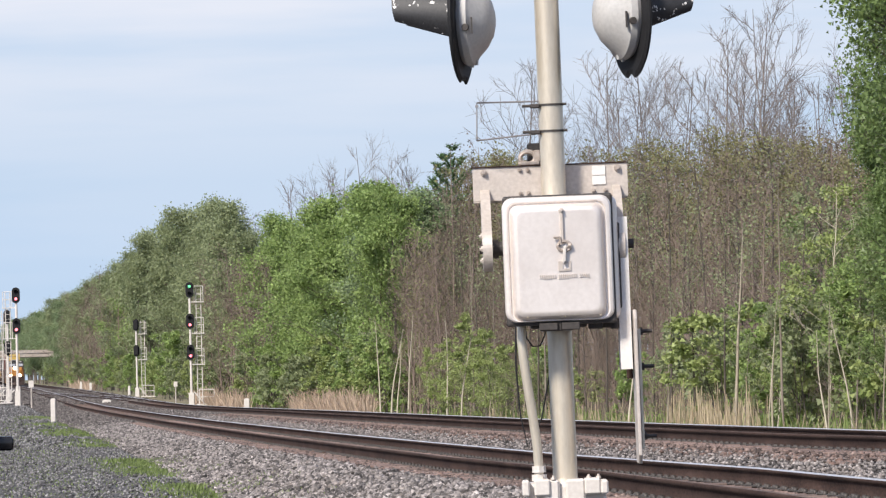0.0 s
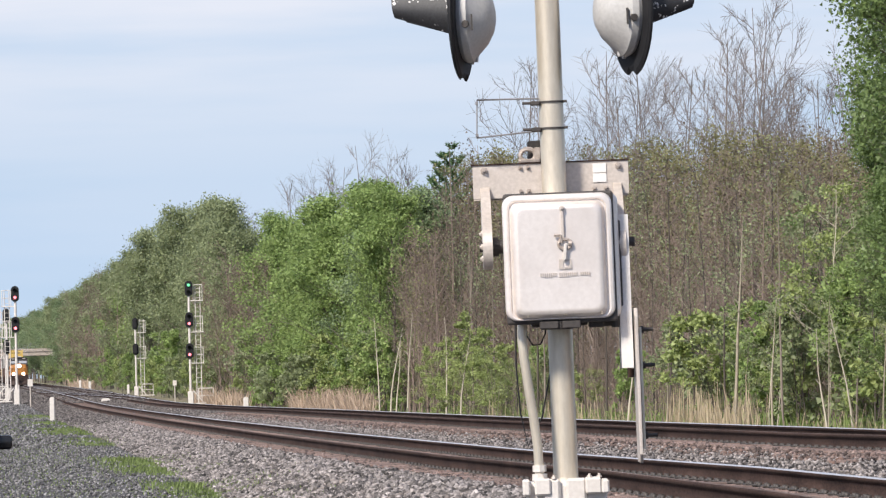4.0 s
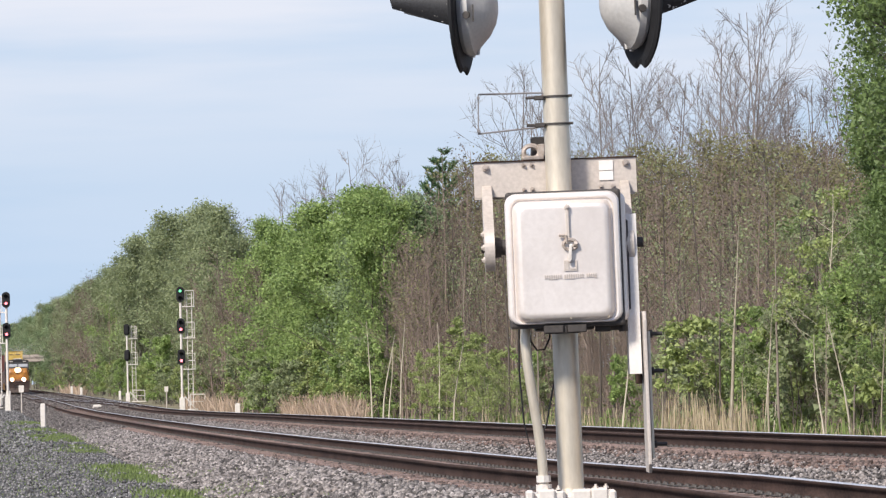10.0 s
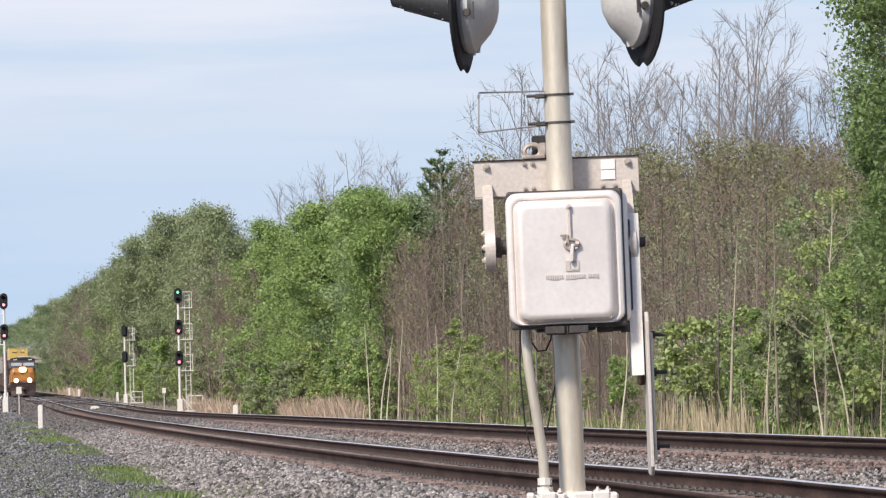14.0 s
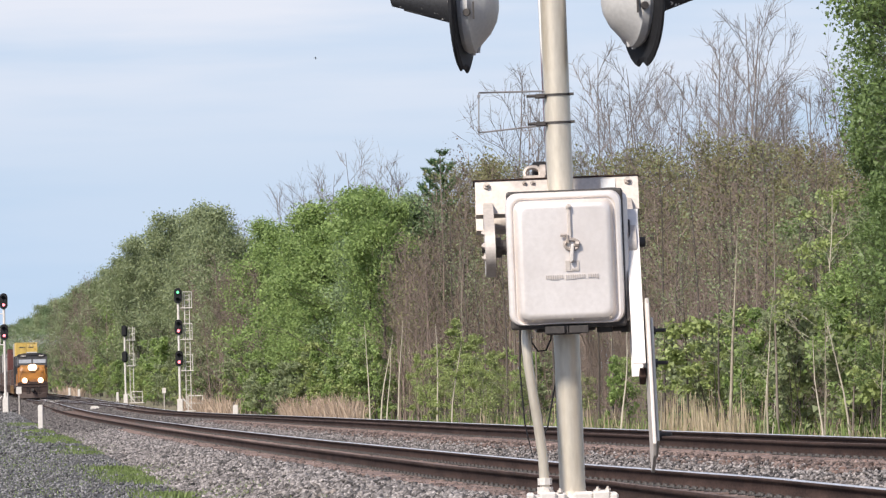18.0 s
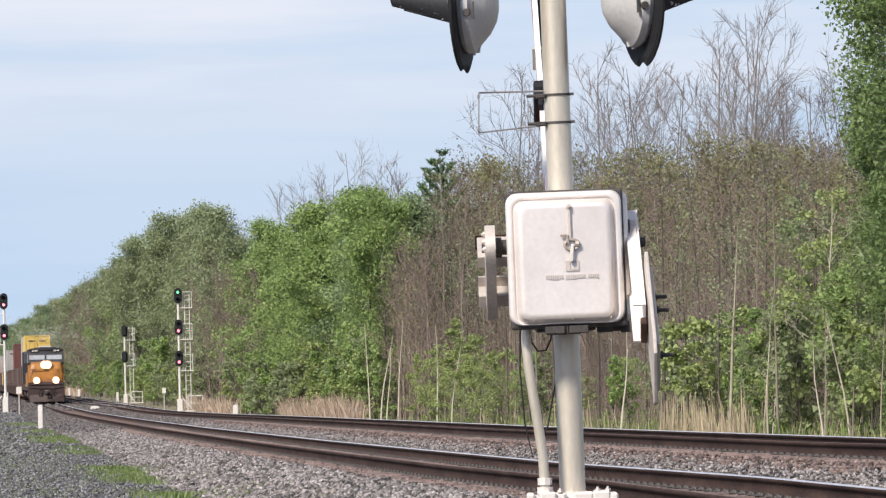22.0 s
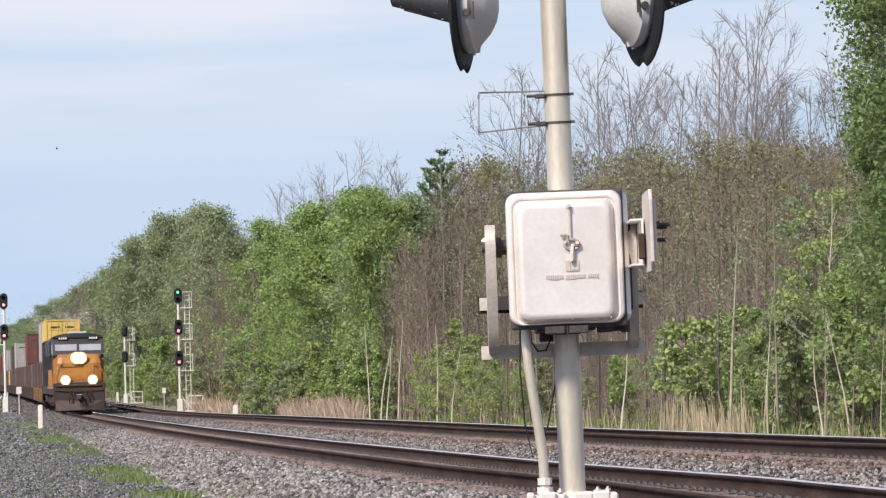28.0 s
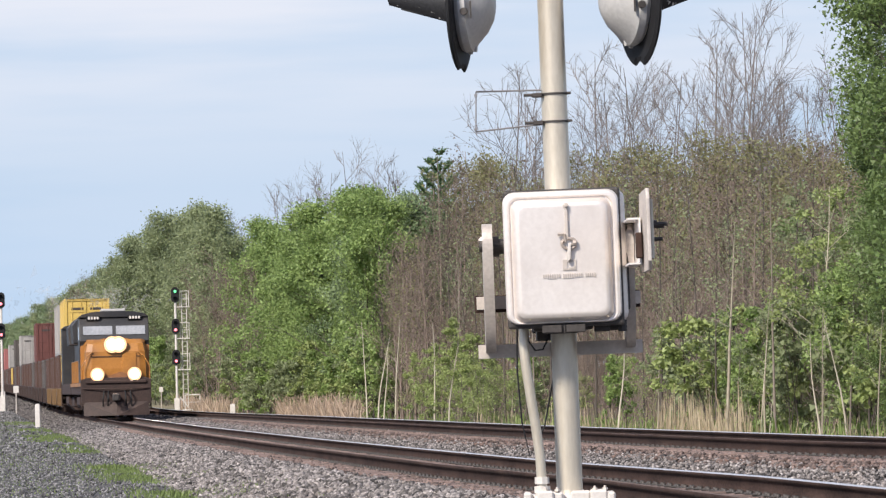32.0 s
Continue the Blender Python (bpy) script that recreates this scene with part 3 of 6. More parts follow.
    part("mast_clamp", box(bmesh.new(), -0.135, 0.125, -0.22, 0.07, -0.380, -0.345, 0.006), DARK, s)
    part("mast_clamp", box(bmesh.new(), -0.1, 0.1, -0.06, 0.08, 0.10, 0.18, 0.01), DARK, s)
    # limit-switch arm at the lower right of the box, and a dark plate on its side
    part("dark_side_plate", box(bmesh.new(), 0.268, 0.292, -0.22, -0.06, -0.30, 0.10, 0.006), DARK, s, "dark iron plate on the right side of the box")
    bm = bmesh.new()
    tube(bm, (0.17, -0.20, -0.375), (0.27, -0.20, -0.375), 0.014, seg=10)
    tube(bm, (0.255, -0.20, -0.395), (0.255, -0.20, -0.345), 0.020, seg=10)
    box(bm, 0.13, 0.20, -0.23, -0.17, -0.392, -0.360, 0.005)
    part("switch_arm", bm, DARK, s)
    # shaft ends
    part("shaft_boss", tube(bmesh.new(), (-0.285, -0.12, 0), (-0.225, -0.12, 0), 0.034, seg=20), DARK, s)
    part("shaft_boss", tube(bmesh.new(), (0.268, -0.12, 0), (0.300, -0.12, 0), 0.040, seg=20), DARK, s)
    # conduit and loose cables
    part("conduit", bent(bmesh.new(), [(-0.175, -0.16, -0.33), (-0.182, -0.17, -0.42), (-0.176, -0.17, -0.52), (-0.160, -0.16, -0.66), (-0.142, -0.15, -0.80), (-0.128, -0.14, -0.93), (-0.124, -0.14, -1.10)], 0.022, 14), ALU, s, "bent silver conduit", smooth=True)
    part("conduit_nut", tube(bmesh.new(), (-0.124, -0.14, -1.02), (-0.124, -0.14, -1.05), 0.032, seg=8), WHITE, s)
    part("conduit_nut", tube(bmesh.new(), (-0.124, -0.14, -1.06), (-0.124, -0.14, -1.09), 0.036, seg=12), WHITE, s)
    part("cable", bent(bmesh.new(), [(-0.16, -0.10, -0.34), (-0.158, -0.1, -0.42), (-0.13, -0.09, -0.463), (-0.095, -0.08, -0.46), (-0.07, -0.06, -0.41), (-0.068, -0.05, -0.35)], 0.004, 6), BLACK, s)
    part("cable", bent(bmesh.new(), [(-0.205, -0.05, -0.36), (-0.212, -0.04, -0.55), (-0.200, -0.04, -0.78), (-0.17, -0.03, -0.93), (-0.10, 0.0, -0.80), (-0.055, 0.03, -0.60)], 0.004, 6), BLACK, s)
    # wire bracket on two bands
    for z in (0.668, 0.545):
        part("band", lathe(bmesh.new(), [(0.0575, -0.005), (0.0615, -0.005), (0.0615, 0.005), (0.0575, 0.005)], (0, 0, 1), (0, 0, z), 32), DARK, s)
        part("band_clip", box(bmesh.new(), -0.098, -0.052, -0.05, -0.01, z - 0.014, z + 0.006, 0.004), DARK, s)
        part("band_screw", tube(bmesh.new(), (-0.135, -0.03, z - 0.002), (-0.09, -0.03, z - 0.002), 0.007, seg=8), DARK, s)
        part("band_screw", tube(bmesh.new(), (0.055, -0.02, z + 0.002), (0.075, -0.02, z + 0.002), 0.006, seg=8), DARK, s)
    bm = bmesh.new()
    tube(bm, (-0.055, -0.03, 0.686), (-0.345, -0.03, 0.690), 0.0042, seg=6)
    tube(bm, (-0.345, -0.03, 0.690), (-0.352, -0.03, 0.510), 0.0032, seg=6)
    tube(bm, (-0.352, -0.03, 0.513), (-0.055, -0.03, 0.535), 0.004, seg=6)
    box(bm, -0.353, -0.34, -0.04, -0.02, 0.668, 0.680)
    box(bm, -0.357, -0.344, -0.04, -0.02, 0.520, 0.532)
    part("wire_frame", bm, WIRE, s, "thin wire frame")
    return s


def channel(bm, x0, x1, y0, y1, z0, z1, t, open_to):
    """A rolled channel along x; its web lies across y, its flanges point to open_to (+1 or -1 in y)."""
    yw = (y0, y0 + t) if open_to > 0 else (y1 - t, y1)
    box(bm, x0, x1, yw[0], yw[1], z0, z1)
    ya, yb = (yw[1], y1) if open_to > 0 else (y0, yw[0])
    box(bm, x0, x1, ya, yb, z1 - t, z1)
    box(bm, x0, x1, ya, yb, z0, z0 + t)
    return bm


def gate_arm(s):
    """The part that swings: levers, twin channels, striped arm with its lamps, and the counterweights."""
    g = part("gate_arm", tube(bmesh.new(), (-0.36, 0, 0), (0.36, 0, 0), 0.022, seg=16), DARK, s, "swinging gate arm with counterweights", m=pose(0, -0.12, 0))
    part("channel", channel(bmesh.new(), -0.377, 0.352, 0.215, 0.27, 0.232, 0.3875, 0.008, 1), GALV, g, "galvanised steel channel")
    part("channel", channel(bmesh.new(), -0.377, 0.352, 0.43, 0.49, 0.232, 0.3875, 0.008, -1), GALV, g, "galvanised steel channel")
    part("channel_lip", box(bmesh.new(), -0.385, 0.356, 0.208, 0.285, 0.3885, 0.394), RUST, g, "rusty top edge")
    for x in (-0.325, 0.305):
        for z in (0.365, 0.262):
            part("bolt", bolt(bmesh.new(), (x, 0.215, z), (0, -1, 0), 0.017, 0.014), BOLT, g)
    for x in (-0.155, -0.118, 0.19, 0.245):
        for z in ((0.372, 0.262) if x < 0 else (0.262,)):
            part("bolt", bolt(bmesh.new(), (x, 0.215, z), (0, -1, 0), 0.011, 0.010), BOLT, g)
    for z0, z1 in ((0.335, 0.378), (0.290, 0.331)):
        part("plate", box(bmesh.new(), 0.185, 0.248, 0.209, 0.215, z0, z1), TAG, g, "small white tag plate")
    # levers that carry the channels
    lever = [(-0.10, -0.04), (-0.075, -0.085), (-0.03, -0.108), (0.08, -0.098), (0.20, -0.070), (0.32, -0.025), (0.41, 0.025), (0.45, 0.08), (0.465, 0.16), (0.46, 0.30), (0.40, 0.315), (0.22, 0.30), (0.12, 0.21), (0.02, 0.125), (-0.06, 0.085), (-0.10, 0.03)]
    for _ in range(2):                      # cut the corners to a smooth outline
        lever = [((a[0] * w + b[0] * (1 - w)), (a[1] * w + b[1] * (1 - w))) for a, b in zip(lever, lever[1:] + lever[:1]) for w in (0.75, 0.25)]
    part("lever", slab(bmesh.new(), lever, "x", -0.345, -0.300, 0.004), GALV, g, "grey flat lever")
    part("lever", slab(bmesh.new(), lever, "x", 0.277, 0.318, 0.004), GALV, g, "grey flat lever")
    part("hub", tube(bmesh.new(), (-0.30, 0, 0), (-0.272, 0, 0), 0.045, seg=20), DARK, g)
    for y, z in ((-0.03, 0.06), (-0.03, 0.0), (-0.03, -0.055)):
        part("bolt", bolt(bmesh.new(), (-0.345, y, z), (-1, 0, 0), 0.015, 0.008), GALV, g)
    # hanging beam and counterweight slab on the other side
    bm = bmesh.new()
    box(bm, 0.322, 0.330, -0.085, 0.115, -0.585, 0.125)
    part("weight_beam", bm, GALVL, g, "pale grey counterweight beam")
    part("beam_flange", box(bmesh.new(), 0.275, 0.322, -0.085, -0.077, -0.585, 0.125), GALVL, g)
    part("beam_flange", box(bmesh.new(), 0.275, 0.322, 0.107, 0.115, -0.585, -0.10), GALVL, g)
    part("counterweight", slab(bmesh.new(), [(-0.195, -0.35), (-0.15, -0.31), (0.11, -0.31), (0.15, -0.35), (0.15, -0.99), (0.11, -1.025), (-0.15, -1.025), (-0.195, -0.985)], "x", 0.338, 0.354, 0.004), GALV, g, "flat steel counterweight slab")
    part("counterweight", slab(bmesh.new(), [(-0.15, -0.40), (0.10, -0.40), (0.10, -0.96), (-0.15, -0.96)], "x", 0.357, 0.369, 0.002), ALU, g)
    for y, z in ((0.005, -0.41), (-0.045, -0.575), (-0.045, -0.90)):
        bm = tube(bmesh.new(), (0.368, y, z), (0.43, y, z), 0.009, seg=8)
        part("weight_rod", tube(bm, (0.370, y, z), (0.385, y, z), 0.018, seg=6), DARK, g)
    part("beam_foot", box(bmesh.new(), 0.305, 0.333, -0.02, 0.09, -0.63, -0.585, 0.004), RUST, g)
    # arm root with its coiled spring catch
    bm = bmesh.new()
    box(bm, -0.115, 0.02, 0.285, 0.42, 0.22, 0.50, 0.006)
    part("arm_socket", bm, DARK, g)
    bm = bmesh.new()
    bent(bm, [(-0.115 + 0.036 * math.cos(a), 0.25, 0.43 + 0.03 * math.sin(a)) for a in (math.tau * k / 16 for k in range(17))], 0.011, 6)
    box(bm, -0.15, -0.06, 0.22, 0.285, 0.394, 0.412, 0.003)
    tube(bm, (-0.16, 0.25, 0.403), (-0.12, 0.25, 0.403), 0.012, seg=8)
    box(bm, -0.085, -0.055, 0.23, 0.28, 0.41, 0.465, 0.003)
    part("catch", bm, BOLT, g, "dark iron breakaway catch")
    # the striped arm
    bm = bmesh.new()
    cuts = [0.22 + 0.41 * i for i in range(14)]
    rings = []
    for z in cuts:
        w = 0.065 * (1 - 0.35 * z / 5.6)
        yc = 0.35 - 0.02 * (z - 0.22)      # the lowered arm points a little upwards
        rings.append([bm.verts.new(p) for p in ((-0.052, yc - w, z), (-0.026, yc - w, z), (-0.026, yc + w, z), (-0.052, yc + w, z))])
    for i, (p, q) in enumerate(zip(rings, rings[1:])):
        for k in range(4):
            bm.faces.new((p[k], p[(k + 1) % 4], q[(k + 1) % 4], q[k])).material_index = i % 2 if k in (1, 3) else 0
    bm.faces.new(rings[0][::-1]), bm.faces.new(rings[-1])
    part("arm", bm, (TAG, REDP), g, "red and white striped gate arm")
    part("arm_cable", tube(bmesh.new(), (-0.018, 0.335, 0.4), (-0.018, 0.235, 5.5), 0.007, seg=8), BLACK, g)
    for zz in (1.57, 3.46, 5.40):
        bm = bmesh.new()
        dy = -0.02 * zz
        box(bm, -0.078, -0.018, 0.25 + dy, 0.43 + dy, zz - 0.04, zz, 0.006)
        box(bm, -0.056, -0.034, 0.26 + dy, 0.30 + dy, zz - 0.10, zz - 0.04, 0.004)
        part("lamp_foot", bm, BLACK, g)
        bm = bmesh.new()
        lathe(bm, [(0.022, -0.030), (0.036, -0.026), (0.038, 0.026), (0.022, 0.030)], (1, 0, 0), (-0.045, 0.27 + dy, zz + 0.05), 16)
        part("arm_lamp", bm, REDL if zz > 2 else BLACK, g, "red gate-arm lamp" if zz > 2 else "black gate-arm lamp")
        part("arm_clip", box(bmesh.new(), -0.066, -0.022, 0.29 + dy, 0.41 + dy, zz + 0.42, zz + 0.44), GALV, g)
    return g


mast = crossing_signal()
arm = gate_arm(mast)
ARM_TURN = ((0, 0), (14.5, 0), (16.1, 0), (16.5, 3), (17, 6.5), (17.5, 12), (18, 17.5), (18.5, 22.5), (19, 27), (19.5, 32), (20, 36.3), (20.5, 40.6), (21, 44.6), (22, 53.2), (23, 66),
            (23.5, 71), (24, 76), (24.5, 79.5), (25, 85), (25.5, 89), (26, 90), (32, 90))
arm_rows = [(t, pose(0, -0.12, 0, -a)) for t, a in ARM_TURN]


# ---- line-side signals, posts and the parked car ----
def along(bearing, c):
    """Where a line of sight at that bearing (thousandths, to the right of straight ahead) meets the offset c from the near track."""
    return (c + NEAR_X) / (SLOPE + bearing / 1000)


def signal_head(s, x, y, z, lit, back=False):
    """An oval backing with two hooded lenses, seen from the front or from behind."""
    f = 1 if back else -1
    bm = bmesh.new()
    ring = [(x + 0.27 * math.cos(a) , z + 0.26 * math.sin(a) + (0.27 if math.sin(a) > 0 else -0.27)) for a in (math.tau * (k + 0.5) / 28 for k in range(28))]
    slab(bm, ring, "y", y - 0.02, y + 0.02)
    head = part("signal_head", bm, BLACK, s, "black oval signal head")
    part("lamp_case", box(bmesh.new(), x - 0.16, x + 0.16, min(y - f * 0.02, y - f * 0.22), max(y - f * 0.02, y - f * 0.22), z - 0.40, z + 0.40, 0.03), BLACK, head)
    for dz, col in ((0.24, "top"), (-0.24, "low")):
        on = lit if lit and ((lit == "green") == (col == "top")) else None
        bm = bmesh.new()
        tube(bm, (x, y + f * 0.02, z + dz), (x, y + f * 0.035, z + dz), 0.095, seg=20)
        part("lens", bm, {"green": GREENL, "red": REDON, None: BLACK}[on], head)
        bm = bmesh.new()
        for k in range(14):
            a, b = radians(-20 + 220 * k / 14), radians(-20 + 220 * (k + 1) / 14)
            q = [(x + 0.13 * math.cos(v), y + f * w, z + dz + 0.13 * math.sin(v)) for v, w in ((a, 0.02), (b, 0.02), (b, 0.24), (a, 0.24))]
            bm.faces.new([bm.verts.new(p) for p in q])
        part("visor", bm, BLACK, head)


def mast_signal(name, y, c, lean, heads, back, height, label, side=1):
    """A white tubular signal mast with ladder, platforms and footing."""
    x, z = line_x(y, c), ground_z(c, y)
    s = thing(name, pose(x, y, z, 0, lean, 0), label, "railway signal", "line-side signals")
    part("mast", tube(bmesh.new(), (0, 0, 0.9), (0, 0, height), 0.085, seg=14), WHITE, s)
    part("footing_post", box(bmesh.new(), -0.19, 0.19, -0.19, 0.19, -0.1, 1.05, 0.03), WHITE, s, "white concrete post footing")
    lx = 0.42 * side
    for dx in (0.0, 0.33):
        part("ladder_rail", tube(bmesh.new(), (lx + dx * side, 0.15, 0.45), (lx + dx * side, 0.15, height - 0.1), 0.03, seg=8), WHITE, s)
    k = 0.7
    while k < height - 0.2:
        part("rung", tube(bmesh.new(), (lx, 0.15, k), (lx + 0.33 * side, 0.15, k), 0.012, seg=6), WHITE, s)
        k += 0.32
    for hz, lit in heads:
        signal_head(s, 0.0, -0.10 if back else -0.12, hz, lit, back)
        bm = bmesh.new()
        box(bm, min(0.05 * side, 0.95 * side), max(0.05 * side, 0.95 * side), -0.02, 0.32, hz - 0.86, hz - 0.80)
        for xx in (0.3, 0.9):
            tube(bm, (xx * side, 0.15, hz - 0.8), (xx * side, 0.15, hz + 0.25), 0.025, seg=6)
        tube(bm, (0.3 * side, 0.15, hz + 0.25), (0.9 * side, 0.15, hz + 0.25), 0.025, seg=6)
        tube(bm, (0.3 * side, 0.15, hz - 0.25), (0.9 * side, 0.15, hz - 0.25), 0.02, seg=6)
        part("maintainer_platform", bm, WHITE, s)
    bm = bmesh.new()
    box(bm, min(0.35 * side, 1.65 * side), max(0.35 * side, 1.65 * side), -0.3, 0.6, 0.20, 0.27)
    for xx in (0.55, 1.55):
        tube(bm, (xx * side, -0.25, 0.25), (xx * side, -0.25, 1.25), 0.035, seg=6)
    tube(bm, (0.55 * side, -0.25, 1.25), (1.55 * side, -0.25, 1.25), 0.035, seg=6)
    tube(bm, (0.2 * side, -0.25, 1.1), (0.9 * side, -0.25, 0.27), 0.045, seg=6)
    tube(bm, (0.55 * side, -0.25, 0.75), (1.55 * side, -0.25, 0.75), 0.025, seg=6)
    part("ground_platform", bm, WHITE, s)
    return s


GREENL = mat("green_signal_light", (0.02, 0.4, 0.2), (0.02, 0.5, 0.3), 0.3, emit=(0.22, 1.0, 0.42), glow=1.2, bump=0)
REDON = mat("red_signal_light", (0.5, 0.02, 0.03), (0.6, 0.03, 0.04), 0.3, emit=(1.0, 0.22, 0.26), glow=2.4, bump=0)

LEAN = 0.0
Y1 = along(-55.4, 7.7)
mast_signal("triple_head_signal", Y1, 7.7, LEAN, ((8.06, "green"), (5.92, "red"), (3.80, "red")), False, 8.3, "white three-headed signal mast showing green over two reds")
Y2 = along(-91.7, -4.2)
mast_signal("double_head_signal", Y2, -4.2, LEAN, ((7.4, "red"), (5.35, "red")), False, 7.7, "white two-headed signal mast showing two red lights", -1)
Y3 = along(-66.7, 7.7)
mast_signal("rear_facing_signal", Y3, 7.7, LEAN, ((6.8, None), (4.45, None)), True, 7.3, "white two-headed signal mast seen from behind")
Y4 = along(-93.6, -4.6)
mast_signal("rear_facing_signal", Y4, -4.6, LEAN, ((6.4, None), (4.1, None)), True, 7.0, "white two-headed signal mast seen from behind", -1)


def marker_post(bearing, c, height, width, label, drop=0.0):
    y = along(bearing, c)
    p = thing("marker_post", pose(line_x(y, c), y, ground_z(c, y) - drop), label, "marker post", "white line-side posts")
    w = width / 2
    part("post", box(bmesh.new(), -w, w, -w, w, -0.15, height, 0.02), WHITE, p)
    part("cap", slab(bmesh.new(), [(-w * 0.9, height), (w * 0.9, height), (w * 0.5, height + 0.04), (-w * 0.5, height + 0.04)], "y", -w * 0.9, w * 0.9), WHITE, p)
    return p


marker_post(-84.5, -3.75, 0.98, 0.20, "short white square marker post on gravel")
marker_post(-43.9, 7.4, 0.86, 0.28, "short white square marker post on gravel")
marker_post(-68.4, 7.4, 1.15, 0.22, "white marker post beside the far track")
marker_post(-76.4, 7.4, 1.2, 0.30, "white marker post beside the far track")
marker_post(-78.4, 7.6, 1.3, 0.30, "white marker post beside the far track")
marker_post(-91.6, -3.6, 1.25, 0.36, "white marker post beside the near track")


def sign_post(bearing, c, height, plate, label, name="sign_post"):
    y = along(bearing, c)
    p = thing(name, pose(line_x(y, c), y, ground_z(c, y)), label, "sign post")
    part("stake", tube(bmesh.new(), (0, 0, -0.2), (0, 0, height), 0.045, seg=8), GALV, p)
    if plate:
        part("plate", box(bmesh.new(), -plate / 2, plate / 2, -0.07, -0.05, height - plate * 1.2, height + 0.05, 0.02), WHITE, p, "small white plate")
    return p


sign_post(-58.7, 8.6, 1.7, 0.30, "thin grey stake with a small plate")
sign_post(-88.9, -3.4, 1.75, 0.34, "thin stake with a small white plate")


def switch_machine(y, c, label):
    p = thing("switch_machine", pose(line_x(y, c), y, bed_z(c, y), 0, 0, 5.7), label, "switch machine")
    part("case", box(bmesh.new(), -0.30, 0.30, -0.2, 0.2, 0.02, 0.26, 0.04), WHITE, p)
    part("lid", box(bmesh.new(), -0.24, 0.24, -0.16, 0.16, 0.26, 0.31, 0.02), WHITE, p)
    return p


switch_machine(along(-73.2, 2.25), 2.25, "pale switch machine case between the tracks")


def utility_pole(y, c, h):
    p = thing("utility_pole", pose(line_x(y, c), y, ground_z(c, y)), "grey wooden pole with two crossarms", "utility pole")
    part("pole", tube(bmesh.new(), (0, 0, -0.3), (0, 0, h), 0.11, 0.08, 10), GALV, p)
    for z in (h - 0.6, h - 1.7):
        part("crossarm", box(bmesh.new(), -0.8, 0.8, -0.08, 0.08, z, z + 0.14), GALV, p)
    return p


utility_pole(900, 13.0, 11.5)


def overpass():
    y = 1120
    p = thing("road_overpass", pose(line_x(y, 0), y, 0, 0, 0, 4), "pale concrete road bridge over the railway", "bridge")
    part("deck", box(bmesh.new(), -70, 64, -5, 5, 6.6, 7.6, 0.1), CONC, p)
    part("parapet", box(bmesh.new(), -70, 64, -5.2, -4.9, 7.6, 8.3), CONC, p)
    part("parapet", box(bmesh.new(), -70, 64, 4.9, 5.2, 7.6, 8.3), CONC, p)
    for x in (-38, -12, 16, 42):
        part("pier", box(bmesh.new(), x - 0.7, x + 0.7, -4, 4, -0.5, 6.6), CONC, p)
    return p


CONC = mat("concrete", (0.27, 0.225, 0.19), (0.37, 0.32, 0.275), 0.9, 0, 0.6, 8, 0.2, 0.02)
overpass()


def parked_car():
    """A dark car on the lot; its door mirror and front wing reach into view."""
    y = 60.0
    x = -5.84
    p = thing("parked_car", pose(x, y, ground_z(x - line_x(y), y), 0, 0, 5.3), "black parked car with a large door mirror", "car")
    side = [(-1.9, 0.35), (2.6, 0.35), (2.75, 0.55), (2.7, 0.85), (1.9, 1.0), (1.35, 1.05), (0.55, 1.62), (-1.2, 1.66), (-1.95, 1.1), (-2.05, 0.6)]
    part("body", slab(bmesh.new(), [(-v, w) for v, w in side], "x", -1.85, -0.04, 0.06), CARP, p, "glossy black car body")
    part("windscreen", slab(bmesh.new(), [(-1.28, 1.08), (-0.58, 1.58), (-0.55, 1.57), (-1.25, 1.05)], "x", -1.8, -0.32), CARG, p)
    mirror = bmesh.new()
    box(mirror, -0.17, 0.218, -0.95, -0.82, 0.93, 1.11, 0.045, 3)
    part("door_mirror", mirror, CARP, p, "black door mirror", smooth=True)
    part("mirror_arm", box(bmesh.new(), -0.25, -0.12, -0.92, -0.85, 0.93, 0.98), CARP, p)
    for yy in (-1.75, 1.25):
        w = part("wheel", tube(bmesh.new(), (-0.32, yy, 0.34), (-0.06, yy, 0.34), 0.34, seg=28), BLACK, p)
        part("rim", tube(bmesh.new(), (-0.07, yy, 0.34), (-0.045, yy, 0.34), 0.22, seg=20), GALV, w)
    part("headlight", box(bmesh.new(), -0.6, -0.2, -2.72, -2.6, 0.68, 0.84, 0.02), CARG, p)
    return p


CARP = mat("car_paint", (0.012, 0.012, 0.014), (0.02, 0.02, 0.022), 0.15, 0.2, 3, 50, 0.0)
CARG = mat("car_glass", (0.02, 0.025, 0.03), (0.03, 0.035, 0.04), 0.05, 0, 3, 50, 0.0)
parked_car()


# ---- the train ----
NAVY = mat("navy_paint", (0.012, 0.0115, 0.013), (0.027, 0.026, 0.028), 0.5, 0.0, 1.2, 14, 0.05, 0.004, dirt=(0.07, 0.055, 0.045), dirt_at=(0.5, 0.8))
GOLD = mat("yellow_orange_paint", (0.292, 0.119, 0.019), (0.396, 0.17, 0.033), 0.45, 0, 1.5, 14, 0.05, 0.004, dirt=(0.15, 0.066, 0.030), dirt_at=(0.46, 0.70))
GRIME = mat("brown_running_gear", (0.020, 0.011, 0.009), (0.052, 0.028, 0.022), 0.8, 0, 1.8, 16, 0.3, 0.01)
# whitish reflection in the panes is put into the glass's base colour
GLASS = mat("paled_glass", (0.22, 0.23, 0.25), (0.34, 0.35, 0.37), 0.12, 0, 1, 10, 0)
ROOFW = mat("pale_roof_unit", (0.34, 0.33, 0.32), (0.44, 0.43, 0.42), 0.5, 0, 2, 20, 0.1)
